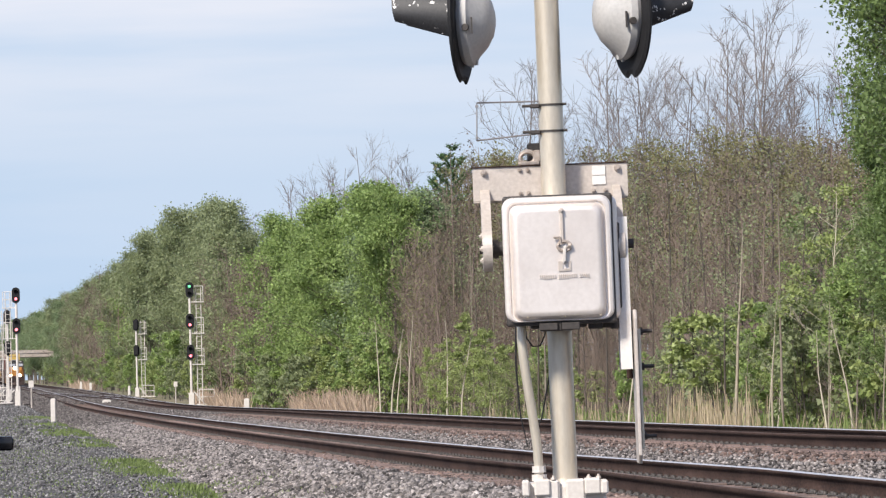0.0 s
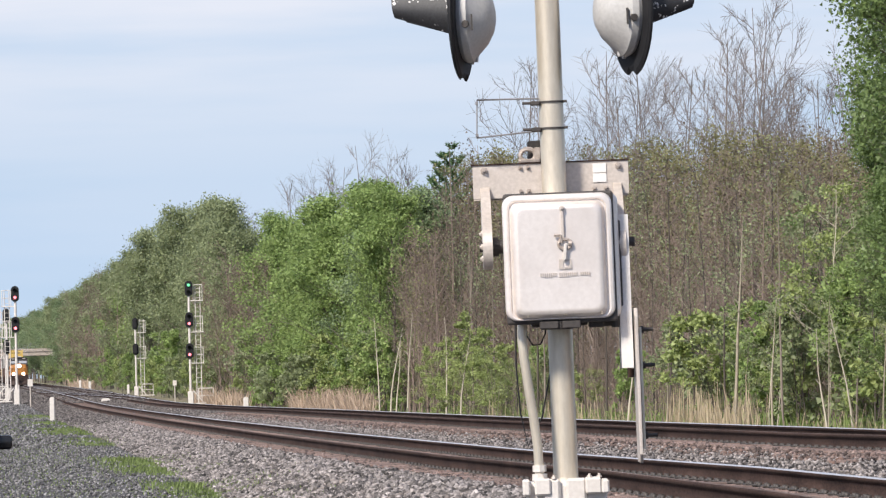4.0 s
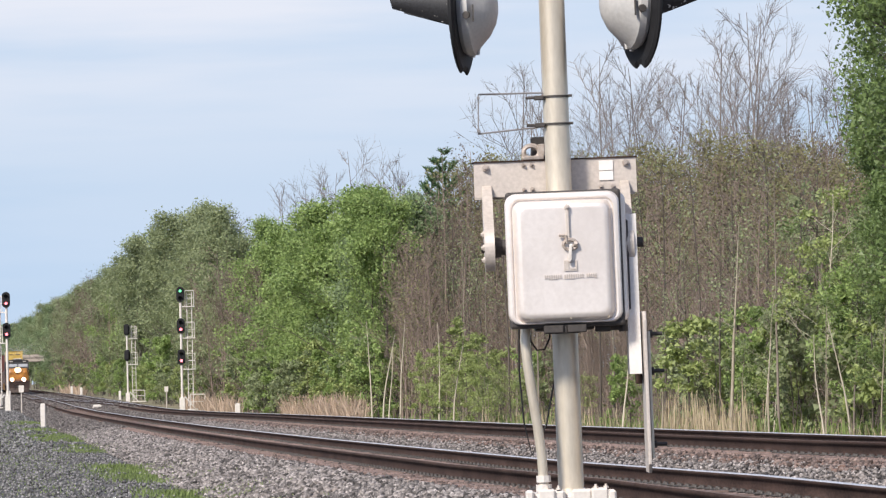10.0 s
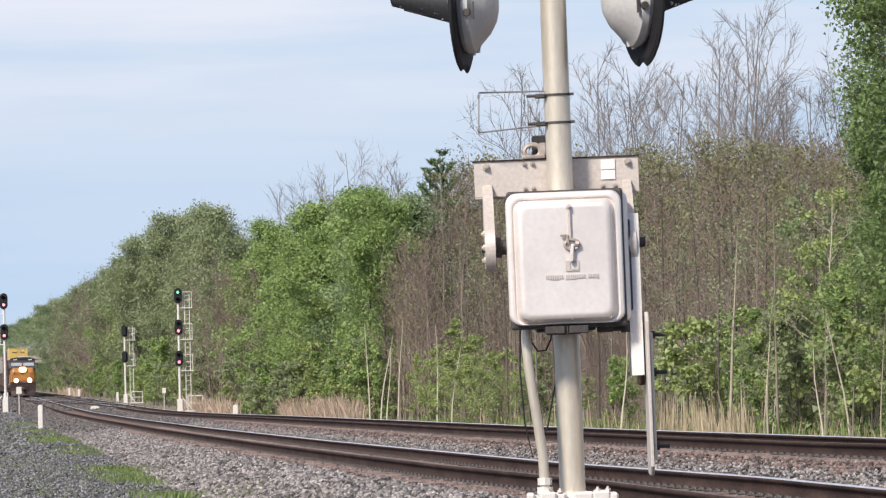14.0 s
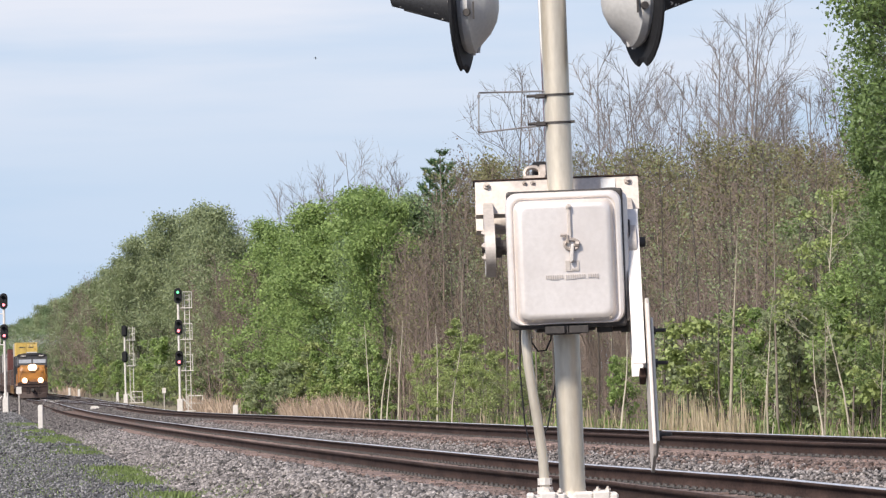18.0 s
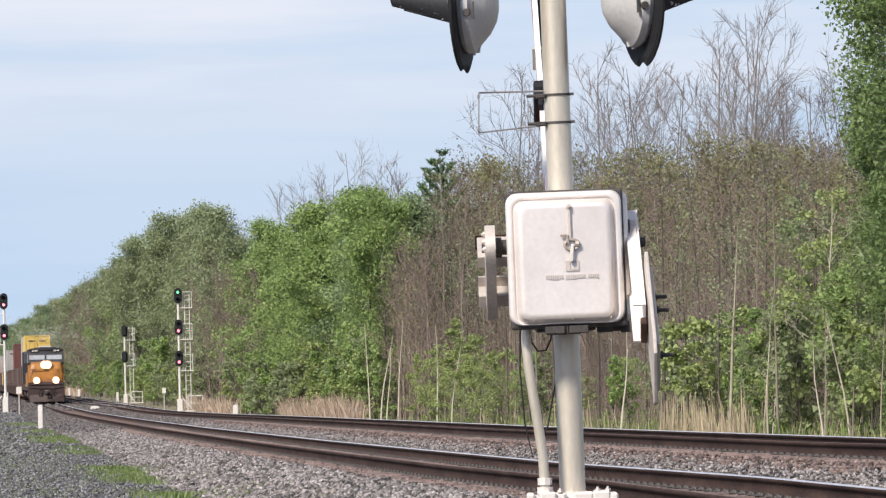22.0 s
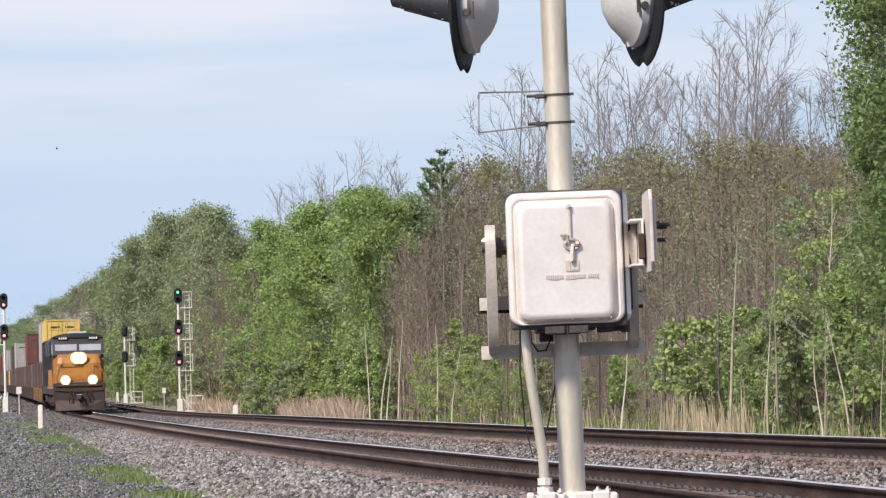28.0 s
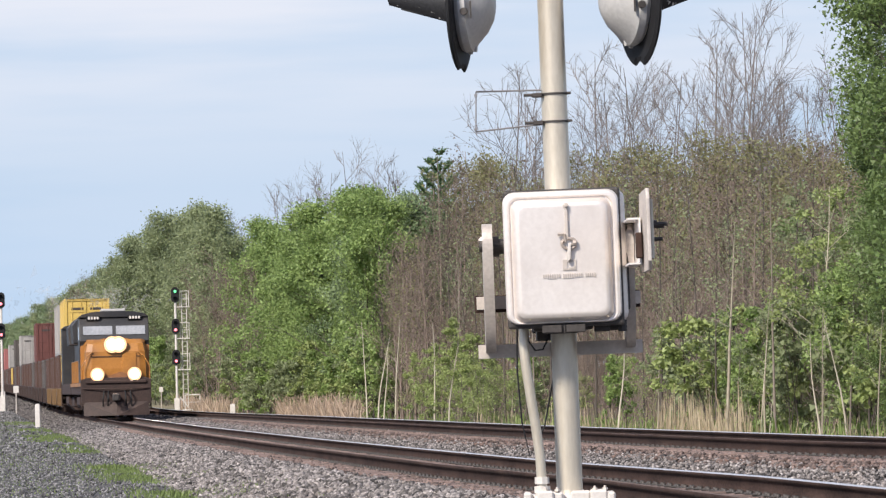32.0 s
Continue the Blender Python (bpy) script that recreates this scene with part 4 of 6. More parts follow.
BEAM = mat("headlight_glow", (1, 0.9, 0.75), (1, 0.95, 0.85), 0.3, emit=(1.0, 0.80, 0.66), glow=90.0, bump=0)
# orange emission that stands in for the glare halo round the lit lamps
RIM = mat("lamp_glare_halo", (0.10, 0.06, 0.03), (0.14, 0.08, 0.04), 0.3, emit=(1.0, 0.52, 0.27), glow=1.5, bump=0)
BOXY = mat("yellow_container", (0.46, 0.31, 0.075), (0.58, 0.41, 0.11), 0.55, 0, 0.8, 14, 0.08, 0.005, dirt=(0.40, 0.24, 0.07), dirt_at=(0.55, 0.8))
BOXR = mat("red_container", (0.085, 0.027, 0.022), (0.135, 0.043, 0.034), 0.6, 0, 0.8, 14, 0.08, 0.005, dirt=(0.08, 0.035, 0.027), dirt_at=(0.55, 0.8))
BOXW = mat("white_container", (0.24, 0.22, 0.205), (0.36, 0.34, 0.32), 0.6, 0, 0.8, 14, 0.08, 0.005, dirt=(0.34, 0.29, 0.24), dirt_at=(0.55, 0.8))
BOXG = mat("grey_container", (0.055, 0.045, 0.04), (0.095, 0.08, 0.07), 0.55, 0, 0.8, 14, 0.08, 0.005, dirt=(0.12, 0.08, 0.06), dirt_at=(0.55, 0.8))
BOXP = mat("pink_red_container", (0.26, 0.085, 0.080), (0.36, 0.13, 0.12), 0.6, 0, 0.8, 14, 0.08, 0.005, dirt=(0.34, 0.14, 0.12), dirt_at=(0.55, 0.8))
# lower-row brown, darkened in colour for the shadow low on the train
BOXO = mat("shaded_brown_container", (0.048, 0.024, 0.016), (0.086, 0.042, 0.027), 0.6, 0, 0.8, 14, 0.08, 0.005, dirt=(0.10, 0.05, 0.035), dirt_at=(0.55, 0.8))


def locomotive(lit):
    """A wide-nosed diesel; its front is at y = 0, the rail tops at z = 0, and it runs towards -y."""
    o = thing("locomotive", Matrix(), "dirty yellow-nosed diesel freight locomotive with navy cab, " + ("headlights lit" if lit else "running second"), "locomotive", "locomotives")
    # frame, pilot, plough
    part("frame", box(bmesh.new(), -1.52, 1.52, 0.5, 21.6, 1.05, 1.55, 0.03), GRIME, o, "brown dusty underframe")
    part("pilot", slab(bmesh.new(), [(-1.55, 0.62), (1.55, 0.62), (1.55, 1.72), (1.30, 1.80), (-1.30, 1.80), (-1.55, 1.72)], "y", 0.28, 0.52, 0.02), GRIME, o, "brown dusty pilot plate")
    bm = bmesh.new()
    for sx in (-1, 1):
        q = [(0, -0.28, 0.12), (sx * 1.45, 0.20, 0.12), (sx * 1.45, 0.30, 0.72), (0, 0.12, 0.72)]
        back = [(a, b + 0.06, c) for a, b, c in q]
        vs, vb = [bm.verts.new(p) for p in q], [bm.verts.new(p) for p in back]
        bm.faces.new(vs), bm.faces.new(vb[::-1])
        for i in range(4):
            bm.faces.new((vs[i], vs[(i + 1) % 4], vb[(i + 1) % 4], vb[i]))
    bmesh.ops.recalc_face_normals(bm, faces=bm.faces)
    part("plough", bm, PLOW, o, "grey-brown snow plough")
    part("coupler", box(bmesh.new(), -0.16, 0.16, -0.42, 0.3, 0.78, 1.06, 0.05), DARK, o)
    part("coupler_knuckle", box(bmesh.new(), -0.20, 0.12, -0.58, -0.38, 0.74, 1.10, 0.06), DARK, o)
    for x in (-0.55, -0.35, 0.38, 0.6):
        part("air_hose", bent(bmesh.new(), [(x, 0.28, 1.2), (x * 1.02, 0.02, 1.15), (x * 1.08, -0.05, 0.85), (x * 1.1, 0.05, 0.55)], 0.035, 6), BLACK, o)
    # steps at the front corners
    for sx in (-1, 1):
        for z in (0.5, 0.85, 1.2):
            part("step", box(bmesh.new(), sx * 1.30 - 0.22, sx * 1.30 + 0.22, 0.52, 0.95, z, z + 0.06), GRIME, o)
        part("step_side", box(bmesh.new(), sx * 1.54 - 0.02, sx * 1.54 + 0.02, 0.50, 0.98, 0.4, 1.55), GRIME, o)
    # nose: tapered, sloping back at the top
    bm = bmesh.new()
    prof = [(0.62, 1.56, 1.34), (0.58, 2.2, 1.34), (0.60, 2.95, 1.30), (0.78, 3.30, 1.22), (1.25, 3.50, 1.15)]
    front = [[(-w, y, z), (-w * 0.80, y - 0.10, z), (w * 0.80, y - 0.10, z), (w, y, z)] for y, z, w in prof]
    rear = [[(-1.46, 2.0, z), (1.46, 2.0, z)] for _, z, _ in prof]
    rows_ = [[bm.verts.new(p) for p in [r[0], *f, r[1]]] for f, r in zip(front, rear)]
    for u, v in zip(rows_, rows_[1:]):
        for k in range(5):
            bm.faces.new((u[k], u[k + 1], v[k + 1], v[k]))
    bm.faces.new(rows_[-1])
    bm.faces.new(rows_[0][::-1])
    bmesh.ops.recalc_face_normals(bm, faces=bm.faces)
    nose = part("nose", bm, GOLD, o, "yellow-orange wide nose")
    part("nose_door", box(bmesh.new(), 0.30, 0.92, 0.455, 0.50, 1.62, 2.9, 0.01), GOLD, nose)
    part("nose_seam", box(bmesh.new(), -1.1, 1.1, 0.46, 0.50, 2.72, 2.75), GRIME, nose)
    part("nose_skirt", slab(bmesh.new(), [(-1.07, 1.60), (1.07, 1.60), (1.07, 2.12), (0.6, 1.92), (0.2, 2.05), (-0.3, 1.88), (-1.07, 2.15)], "y", 0.452, 0.60), SOOT, nose, "dirt-browned foot of the nose")
    part("anticlimber", box(bmesh.new(), -1.35, 1.35, 0.20, 0.55, 1.55, 1.68, 0.02), GRIME, o)
    # cab
    bm = bmesh.new()
    slab(bm, [(1.62, 1.56), (4.3, 1.56), (4.3, 4.55), (2.0, 4.55), (1.72, 4.18), (1.48, 3.45), (1.55, 3.3)], "x", -1.54, 1.54, 0.03)
    cab = part("cab", bm, NAVY, o, "navy blue cab")
    part("cab_lower_panel", slab(bmesh.new(), [(-1.53, 1.7), (1.53, 1.7), (1.53, 3.22), (0.5, 3.55), (-0.5, 3.55), (-1.53, 3.22)], "y", 1.38, 1.60), GOLD, cab, "yellow-orange lower cab front")
    bm = bmesh.new()
    slab(bm, [(-1.57, 4.50), (-1.40, 4.64), (-0.8, 4.76), (0.8, 4.76), (1.40, 4.64), (1.57, 4.50)], "y", 1.85, 4.4, 0.01)
    part("cab_roof", bm, NAVY, cab)
    part("roof_unit", box(bmesh.new(), -0.55, 0.55, 2.3, 3.6, 4.74, 4.88, 0.04), ROOFW, cab, "pale roof unit")
    for x0, x1 in ((-1.38, -0.08), (0.08, 1.38)):
        # windscreens follow the sloping cab front
        bm = bmesh.new()
        lean_y = lambda z: 1.72 + (z - 4.18) * 0.33 - 0.03
        q = [(x0, lean_y(3.72), 3.72), (x1, lean_y(3.72), 3.72), (x1, lean_y(4.10), 4.10), (x0, lean_y(4.10), 4.10)]
        vs, vb = [bm.verts.new(p) for p in q], [bm.verts.new((a, b + 0.05, c)) for a, b, c in q]
        bm.faces.new(vs), bm.faces.new(vb[::-1])
        for i in range(4):
            bm.faces.new((vs[i], vs[(i + 1) % 4], vb[(i + 1) % 4], vb[i]))
        bmesh.ops.recalc_face_normals(bm, faces=bm.faces)
        part("windscreen", bm, GLASS, cab)
    for x0, x1 in ((-1.22, -0.62), (0.62, 1.22)):
        nb = part("number_board", box(bmesh.new(), x0, x1, 1.76, 1.84, 4.38, 4.56), BLACK, cab, "dark number board with pale bars")
        for k in range(4):
            xx = x0 + 0.07 + k * 0.13
            part("number_bar", box(bmesh.new(), xx, xx + 0.085, 1.745, 1.76, 4.41, 4.53), WHITE, nb)
    part("side_window", box(bmesh.new(), -1.56, -1.535, 2.3, 3.7, 3.5, 4.1, 0.01), GLASS, cab)
    part("cab_side_panel", box(bmesh.new(), -1.552, -1.538, 2.3, 3.9, 2.1, 3.2), NAVY, cab)
    # lights
    def lamp(name, x, y, z, r):
        ring = part(name, tube(bmesh.new(), (x, y + 0.12, z), (x, y, z), r * 1.36, seg=20), DARK, o)
        # dish and bulb are oversized; the dish's emission draws the glare
        part("lamp_dish", lathe(bmesh.new(), [(r * 1.3, 0.0), (r, 0.02), (0, 0.03)], (0, -1, 0), (x, y - 0.004, z), 24), RIM if lit else GLASS, ring)
        part("bulb", lathe(bmesh.new(), [(r * 0.84, 0.0), (r * 0.6, 0.03), (r * 0.25, 0.045), (0, 0.05)], (0, -1, 0), (x, y - 0.034, z), 20), BEAM if lit else GLASS, ring, "glowing lamp" if lit else "")
    for x in (-0.14, 0.14):
        lamp("headlight", x * 1.0, 0.38, 3.26, 0.28)
    for x in (-0.82, 0.82):
        lamp("ditch_light", x, 0.24, 1.94, 0.235)
        part("ditch_light_stand", box(bmesh.new(), x - 0.12, x + 0.12, 0.32, 0.5, 1.65, 1.9), GRIME, o)
    # long hood behind the cab
    hood = part("hood", slab(bmesh.new(), [(-0.92, 1.56), (0.92, 1.56), (0.92, 4.25), (0.72, 4.5), (-0.72, 4.5), (-0.92, 4.25)], "y", 4.3, 20.2, 0.02), NAVY, o, "navy blue engine hood")
    part("radiator", slab(bmesh.new(), [(-1.5, 3.5), (1.5, 3.5), (1.55, 4.35), (1.2, 4.75), (-1.2, 4.75), (-1.55, 4.35)], "y", 15.2, 19.8, 0.02), NAVY, hood)
    part("equipment_case", box(bmesh.new(), -1.5, -0.93, 4.3, 6.6, 1.56, 4.3, 0.03), NAVY, hood)
    part("exhaust_stack", box(bmesh.new(), -0.45, 0.45, 9.8, 11.2, 4.5, 4.85, 0.05), DARK, hood)
    for k in range(14):
        part("hood_door", box(bmesh.new(), -0.945, -0.918, 6.9 + k * 0.58, 7.4 + k * 0.58, 1.75, 3.9), NAVY, hood)
    part("walkway_sill", box(bmesh.new(), -1.56, -1.50, 1.0, 21.2, 1.42, 1.58), GOLD, o, "yellow sill stripe")
    part("walkway", box(bmesh.new(), -1.5, 1.5, 4.3, 21.4, 1.55, 1.60), GRIME, o)
    for k in range(12):
        y = 4.6 + k * 1.48
        part("stanchion", tube(bmesh.new(), (-1.48, y, 1.56), (-1.48, y, 2.6), 0.02, seg=6), GOLD, o)
    part("handrail", tube(bmesh.new(), (-1.48, 4.5, 2.6), (-1.48, 21.2, 2.6), 0.022, seg=6), GOLD, o)
    for sx in (-1, 1):
        part("front_handrail", bent(bmesh.new(), [(sx * 1.50, 0.40, 1.5), (sx * 1.50, 0.38, 2.30), (sx * 1.25, 0.40, 2.75), (sx * 1.0, 0.46, 2.95)], 0.03, 6), GOLD, o, "yellow front handrail")
    part("uncoupling_bar", bent(bmesh.new(), [(-1.45, 0.24, 1.32), (-0.6, 0.18, 1.30), (0.6, 0.18, 1.30), (1.45, 0.24, 1.32)], 0.025, 6), GRIME, o)
    part("fuel_tank", slab(bmesh.new(), [(-1.45, 0.95), (1.45, 0.95), (1.45, 0.6), (1.1, 0.25), (-1.1, 0.25), (-1.45, 0.6)], "y", 7.6, 13.6, 0.02), GRIME, o)
    # bogies
    for y0 in (2.4, 14.6):
        b = part("bogie", box(bmesh.new(), -1.30, 1.30, y0 - 0.4, y0 + 4.6, 0.45, 0.95, 0.05), GRIME, o)
        for k in range(3):
            for sx in (-0.72, 0.72):
                part("wheel", tube(bmesh.new(), (sx - 0.07, y0 + 0.2 + 1.9 * k, 0.53), (sx + 0.07, y0 + 0.2 + 1.9 * k, 0.53), 0.53, seg=24), RUST, b)
    return o


SOOT = mat("dirt_browned_paint", (0.15, 0.060, 0.025), (0.26, 0.11, 0.04), 0.7, 0, 2.5, 18, 0.2, 0.005, dirt=(0.07, 0.035, 0.025), dirt_at=(0.45, 0.7))
PLOW = mat("plough_steel", (0.028, 0.017, 0.014), (0.060, 0.038, 0.031), 0.7, 0.1, 2, 20, 0.2, 0.01)


def well_car(paint):
    """One unit of a container well car, front at y = 0."""
    o = thing("well_car", Matrix(), "rust-brown double-stack container well car", "railway wagon", "well cars")
    L = 16.6
    for sx in (-1, 1):
        part("side_sill", slab(bmesh.new(), [(0.6, 0.95), (2.3, 0.42), (L - 2.3, 0.42), (L - 0.6, 0.95), (L - 0.6, 1.25), (L - 2.2, 1.40), (2.2, 1.40), (0.6, 1.25)], "x", sx * 1.36 - 0.07, sx * 1.36 + 0.07, 0.01), paint, o)
        for k in range(7):
            y = 2.6 + k * (L - 5.2) / 6
            part("side_rib", box(bmesh.new(), sx * 1.45 - 0.03, sx * 1.45 + 0.03, y - 0.08, y + 0.08, 0.45, 1.36), paint, o)
    for y0, y1 in ((0.2, 2.2), (L - 2.2, L - 0.2)):
        part("end_platform", box(bmesh.new(), -1.35, 1.35, y0, y1, 0.95, 1.15, 0.02), paint, o)
        b = part("bogie", box(bmesh.new(), -1.2, 1.2, (y0 + y1) / 2 - 1.1, (y0 + y1) / 2 + 1.1, 0.35, 0.75, 0.04), GRIME, o)
        for dy in (-0.85, 0.85):
            for sx in (-0.72, 0.72):
                part("wheel", tube(bmesh.new(), (sx - 0.065, (y0 + y1) / 2 + dy, 0.42), (sx + 0.065, (y0 + y1) / 2 + dy, 0.42), 0.42, seg=18), RUST, b)
    part("floor", box(bmesh.new(), -1.29, 1.29, 2.2, L - 2.2, 0.34, 0.42), paint, o)
    part("coupler", box(bmesh.new(), -0.15, 0.15, -0.45, 0.3, 0.75, 1.0, 0.03), DARK, o)
    return o


def container(paint, word, length=12.19, height=2.9):
    """A ribbed steel box with doors to the front, base at z = 0, front at y = 0."""
    o = thing("shipping_container", Matrix(), "%s corrugated shipping container on a well car" % word, "container", "shipping containers")
    for sx in (-1, 1):
        n = int(length / 0.28)
        bm = bmesh.new()
        pts = []
        for k in range(n):
            y = 0.1 + (length - 0.2) * k / n
            w = (length - 0.2) / n
            pts += [(y, 0.0), (y + w * 0.35, 0.0), (y + w * 0.5, -0.036), (y + w * 0.85, -0.036)]
        lo = [bm.verts.new((sx * (1.215 + d), y, 0.15)) for y, d in pts]
        hi = [bm.verts.new((sx * (1.215 + d), y, height - 0.1)) for y, d in pts]
        for i in range(len(pts) - 1):
            bm.faces.new((lo[i], lo[i + 1], hi[i + 1], hi[i]))
        part("side_wall", bm, paint, o)
        part("bottom_rail", box(bmesh.new(), sx * 1.18 - 0.035, sx * 1.18 + 0.035, 0, length, 0, 0.16), paint, o)
        part("top_rail", box(bmesh.new(), sx * 1.18 - 0.035, sx * 1.18 + 0.035, 0, length, height - 0.11, height), paint, o)
        for y in (0.0, length - 0.17):
            part("corner_post", box(bmesh.new(), sx * 1.145 - 0.075, sx * 1.145 + 0.075, y, y + 0.17, 0.16, height - 0.11), paint, o)
        door = part("door", box(bmesh.new(), min(sx * 0.02, sx * 1.07), max(sx * 0.02, sx * 1.07), 0.05, 0.10, 0.16, height - 0.11, 0.008), paint, o)
        for x in (0.3, 0.8):
            part("lock_rod", tube(bmesh.new(), (sx * x, 0.03, 0.12), (sx * x, 0.03, height - 0.08), 0.022, seg=6), paint, door)
        for z in (0.75, 1.5, 2.2):
            part("door_rib", box(bmesh.new(), min(sx * 0.1, sx * 1.0), max(sx * 0.1, sx * 1.0), 0.02, 0.05, z - 0.04, z + 0.04), paint, door)
        part("door_label", box(bmesh.new(), min(sx * 0.18, sx * 0.85), max(sx * 0.18, sx * 0.85), 0.035, 0.049, height - 0.62, height - 0.48), DARK if paint is not BOXG else WHITE, door)
    part("roof", box(bmesh.new(), -1.15, 1.15, 0.0, length, height - 0.08, height - 0.03), paint, o)
    part("floor", box(bmesh.new(), -1.15, 1.15, 0.0, length, 0.02, 0.12), paint, o)
    part("rear_wall", box(bmesh.new(), -1.07, 1.07, length - 0.08, length - 0.03, 0.12, height - 0.1), paint, o)
    part("front_sill", box(bmesh.new(), -1.15, 1.15, 0.0, 0.05, 0.02, 0.14), paint, o)
    part("front_header", box(bmesh.new(), -1.15, 1.15, 0.0, 0.05, height - 0.12, height - 0.02), paint, o)
    return o


TURN = math.degrees(math.atan(SLOPE))
RUN = ((0, 892), (2, 848), (4, 804), (6, 760), (8, 716), (10, 671), (12, 627), (14, 583), (16, 539), (18, 495), (20, 452), (22, 409.5), (24, 367.5), (26, 326.5), (28, 288.5), (30, 250), (32, 212.5))
CONS = math.cos(math.atan(SLOPE))


def train_rows(back, length, lift=0.0):
    """Rows for a vehicle whose front is that far behind the train's front."""
    rows_ = []
    for t, y in RUN:
        a = y + back * CONS
        b = a + length * CONS
        za, zb = rail_z(a), rail_z(b)
        m = Matrix.Translation((line_x(a), a, za)) @ Matrix.Rotation(radians(TURN), 4, "Z") @ Matrix.Rotation(math.atan((zb - za) / length), 4, "X")
        rows_.append((t, m @ Matrix.Translation((0, 0, lift))))
    return rows_


def build_train():
    moving = []
    moving.append((locomotive(True), train_rows(0, 22)))
    moving.append((locomotive(False), [(t, m @ pose(0, 22, 0, 0, 0, 180)) for t, m in train_rows(22.6, 22)]))
    cars = {"a": well_car(WELLB), "b": well_car(WELLY)}
    boxes = {k: container(p, w) for k, p, w in (("y", BOXY, "yellow"), ("r", BOXR, "dark red"), ("w", BOXW, "dirty white"), ("g", BOXG, "dark grey"), ("p", BOXP, "faded red"), ("o", BOXO, "orange-brown"))}
    lows = "yooogoogoooogoogo"
    tops = {0: "y", 1: "w", 6: "r", 12: "w", 15: "g", 19: "w", 23: "p", 27: "r", 30: "g"}
    used = set()
    rest = pose(0, 0, 0)
    for i in range(34):
        low, top = lows[i % len(lows)], tops.get(i)
        c = "b" if i in (0, 1, 2) else "a"
        back = 46.0 + i * 17.3
        load = [(cars[c], c, 0, 0.0, 16.6), (boxes[low], low, 2.2, 0.42, 12.2)]
        if top:
            load.append((boxes[top], top, 2.2, 3.33, 12.2))
        for proto, key, dy, lift, length in load:
            ob = proto if key not in used else copy_thing(proto, rest)
            used.add(key)
            moving.append((ob, train_rows(back + dy, length, lift)))
    return moving


def exhaust():
    """Thin grey-brown exhaust that trails over the train: small flakes, most of them see-through."""
    m = mat("exhaust_haze", (0.30, 0.29, 0.27), (0.42, 0.41, 0.39), 1.0, 0, 0.3, 2, 0, spec=0.0)
    n, l = m.node_tree.nodes, m.node_tree.links
    clear, mix = n.new("ShaderNodeBsdfTransparent"), n.new("ShaderNodeMixShader")
    mix.inputs["Fac"].default_value = 0.13
    l.new(clear.outputs["BSDF"], mix.inputs[1])
    l.new(n["Principled BSDF"].outputs["BSDF"], mix.inputs[2])
    l.new(mix.outputs["Shader"], n["Material Output"].inputs["Surface"])
    rng = np.random.default_rng(9)
    k = 800
    u = rng.uniform(0, 1, k) ** 0.75
    drift = np.sin(u * 9.0) * 0.5
    c = np.stack([0.3 + 1.2 * u + drift + rng.normal(0, 1, k) * (0.5 + 2.6 * u), 24 + 100 * u, 5.6 + 1.2 * np.sqrt(u) + rng.normal(0, 1, k) * (0.2 + 0.75 * u)], axis=1)
    c = c[c[:, 2] > 4.95]
    k = len(c)
    a = rng.normal(0, 1, (k, 3)) * 0.12
    b = rng.normal(0, 1, (k, 3)) * 0.12
    v = np.stack([c - a - b * 0.5, c + a - b * 0.5, c + b], axis=1).reshape(-1, 3)
    ob = raw("exhaust_smoke", v, np.arange(3 * k, dtype=np.int32).reshape(-1, 3), m)
    return tagged(ob, "thin grey-brown diesel exhaust above the locomotives", "smoke", kind="stuff")


# rust brown with the shade along the wells worked into the paint
WELLB = mat("shaded_rust_brown_paint", (0.022, 0.013, 0.011), (0.048, 0.028, 0.023), 0.75, 0, 1.0, 12, 0.1, 0.01, dirt=(0.09, 0.05, 0.04), dirt_at=(0.5, 0.8))
WELLY = mat("yellow_car_paint", (0.10, 0.056, 0.022), (0.16, 0.092, 0.036), 0.7, 0, 1.0, 12, 0.1, 0.01, dirt=(0.20, 0.11, 0.05), dirt_at=(0.5, 0.8))
train = build_train()
train.append((exhaust(), train_rows(0, 22)))


# ---- the wood ----
def limb(verts, faces, p, d, length, r, steps, rng, wob, lift, seg=3, tip=0.35):
    """Adds one tapered, crooked limb; returns its points and last direction."""
    pts, e = [p], d
    for _ in range(steps):
        e = (e + Vector(rng.normal(0, wob, 3)) + Vector((0, 0, lift))).normalized()
        pts.append(pts[-1] + e * (length / steps))
    a = d.orthogonal().normalized()
    b = d.cross(a)
    base = len(verts)
    for i, c in enumerate(pts):
        rr = r * (1 - (1 - tip) * i / steps)
        verts.extend(c + (a * math.cos(k * math.tau / seg) + b * math.sin(k * math.tau / seg)) * rr for k in range(seg))
    for i in range(steps):
        for k in range(seg):
            faces.append((base + i * seg + k, base + i * seg + (k + 1) % seg, base + (i + 1) * seg + (k + 1) % seg, base + (i + 1) * seg + k))
    return pts, e


def between(pts, u):
    u = min(0.999, max(0, u)) * (len(pts) - 1)
    i = int(u)
    return pts[i].lerp(pts[i + 1], u - i)


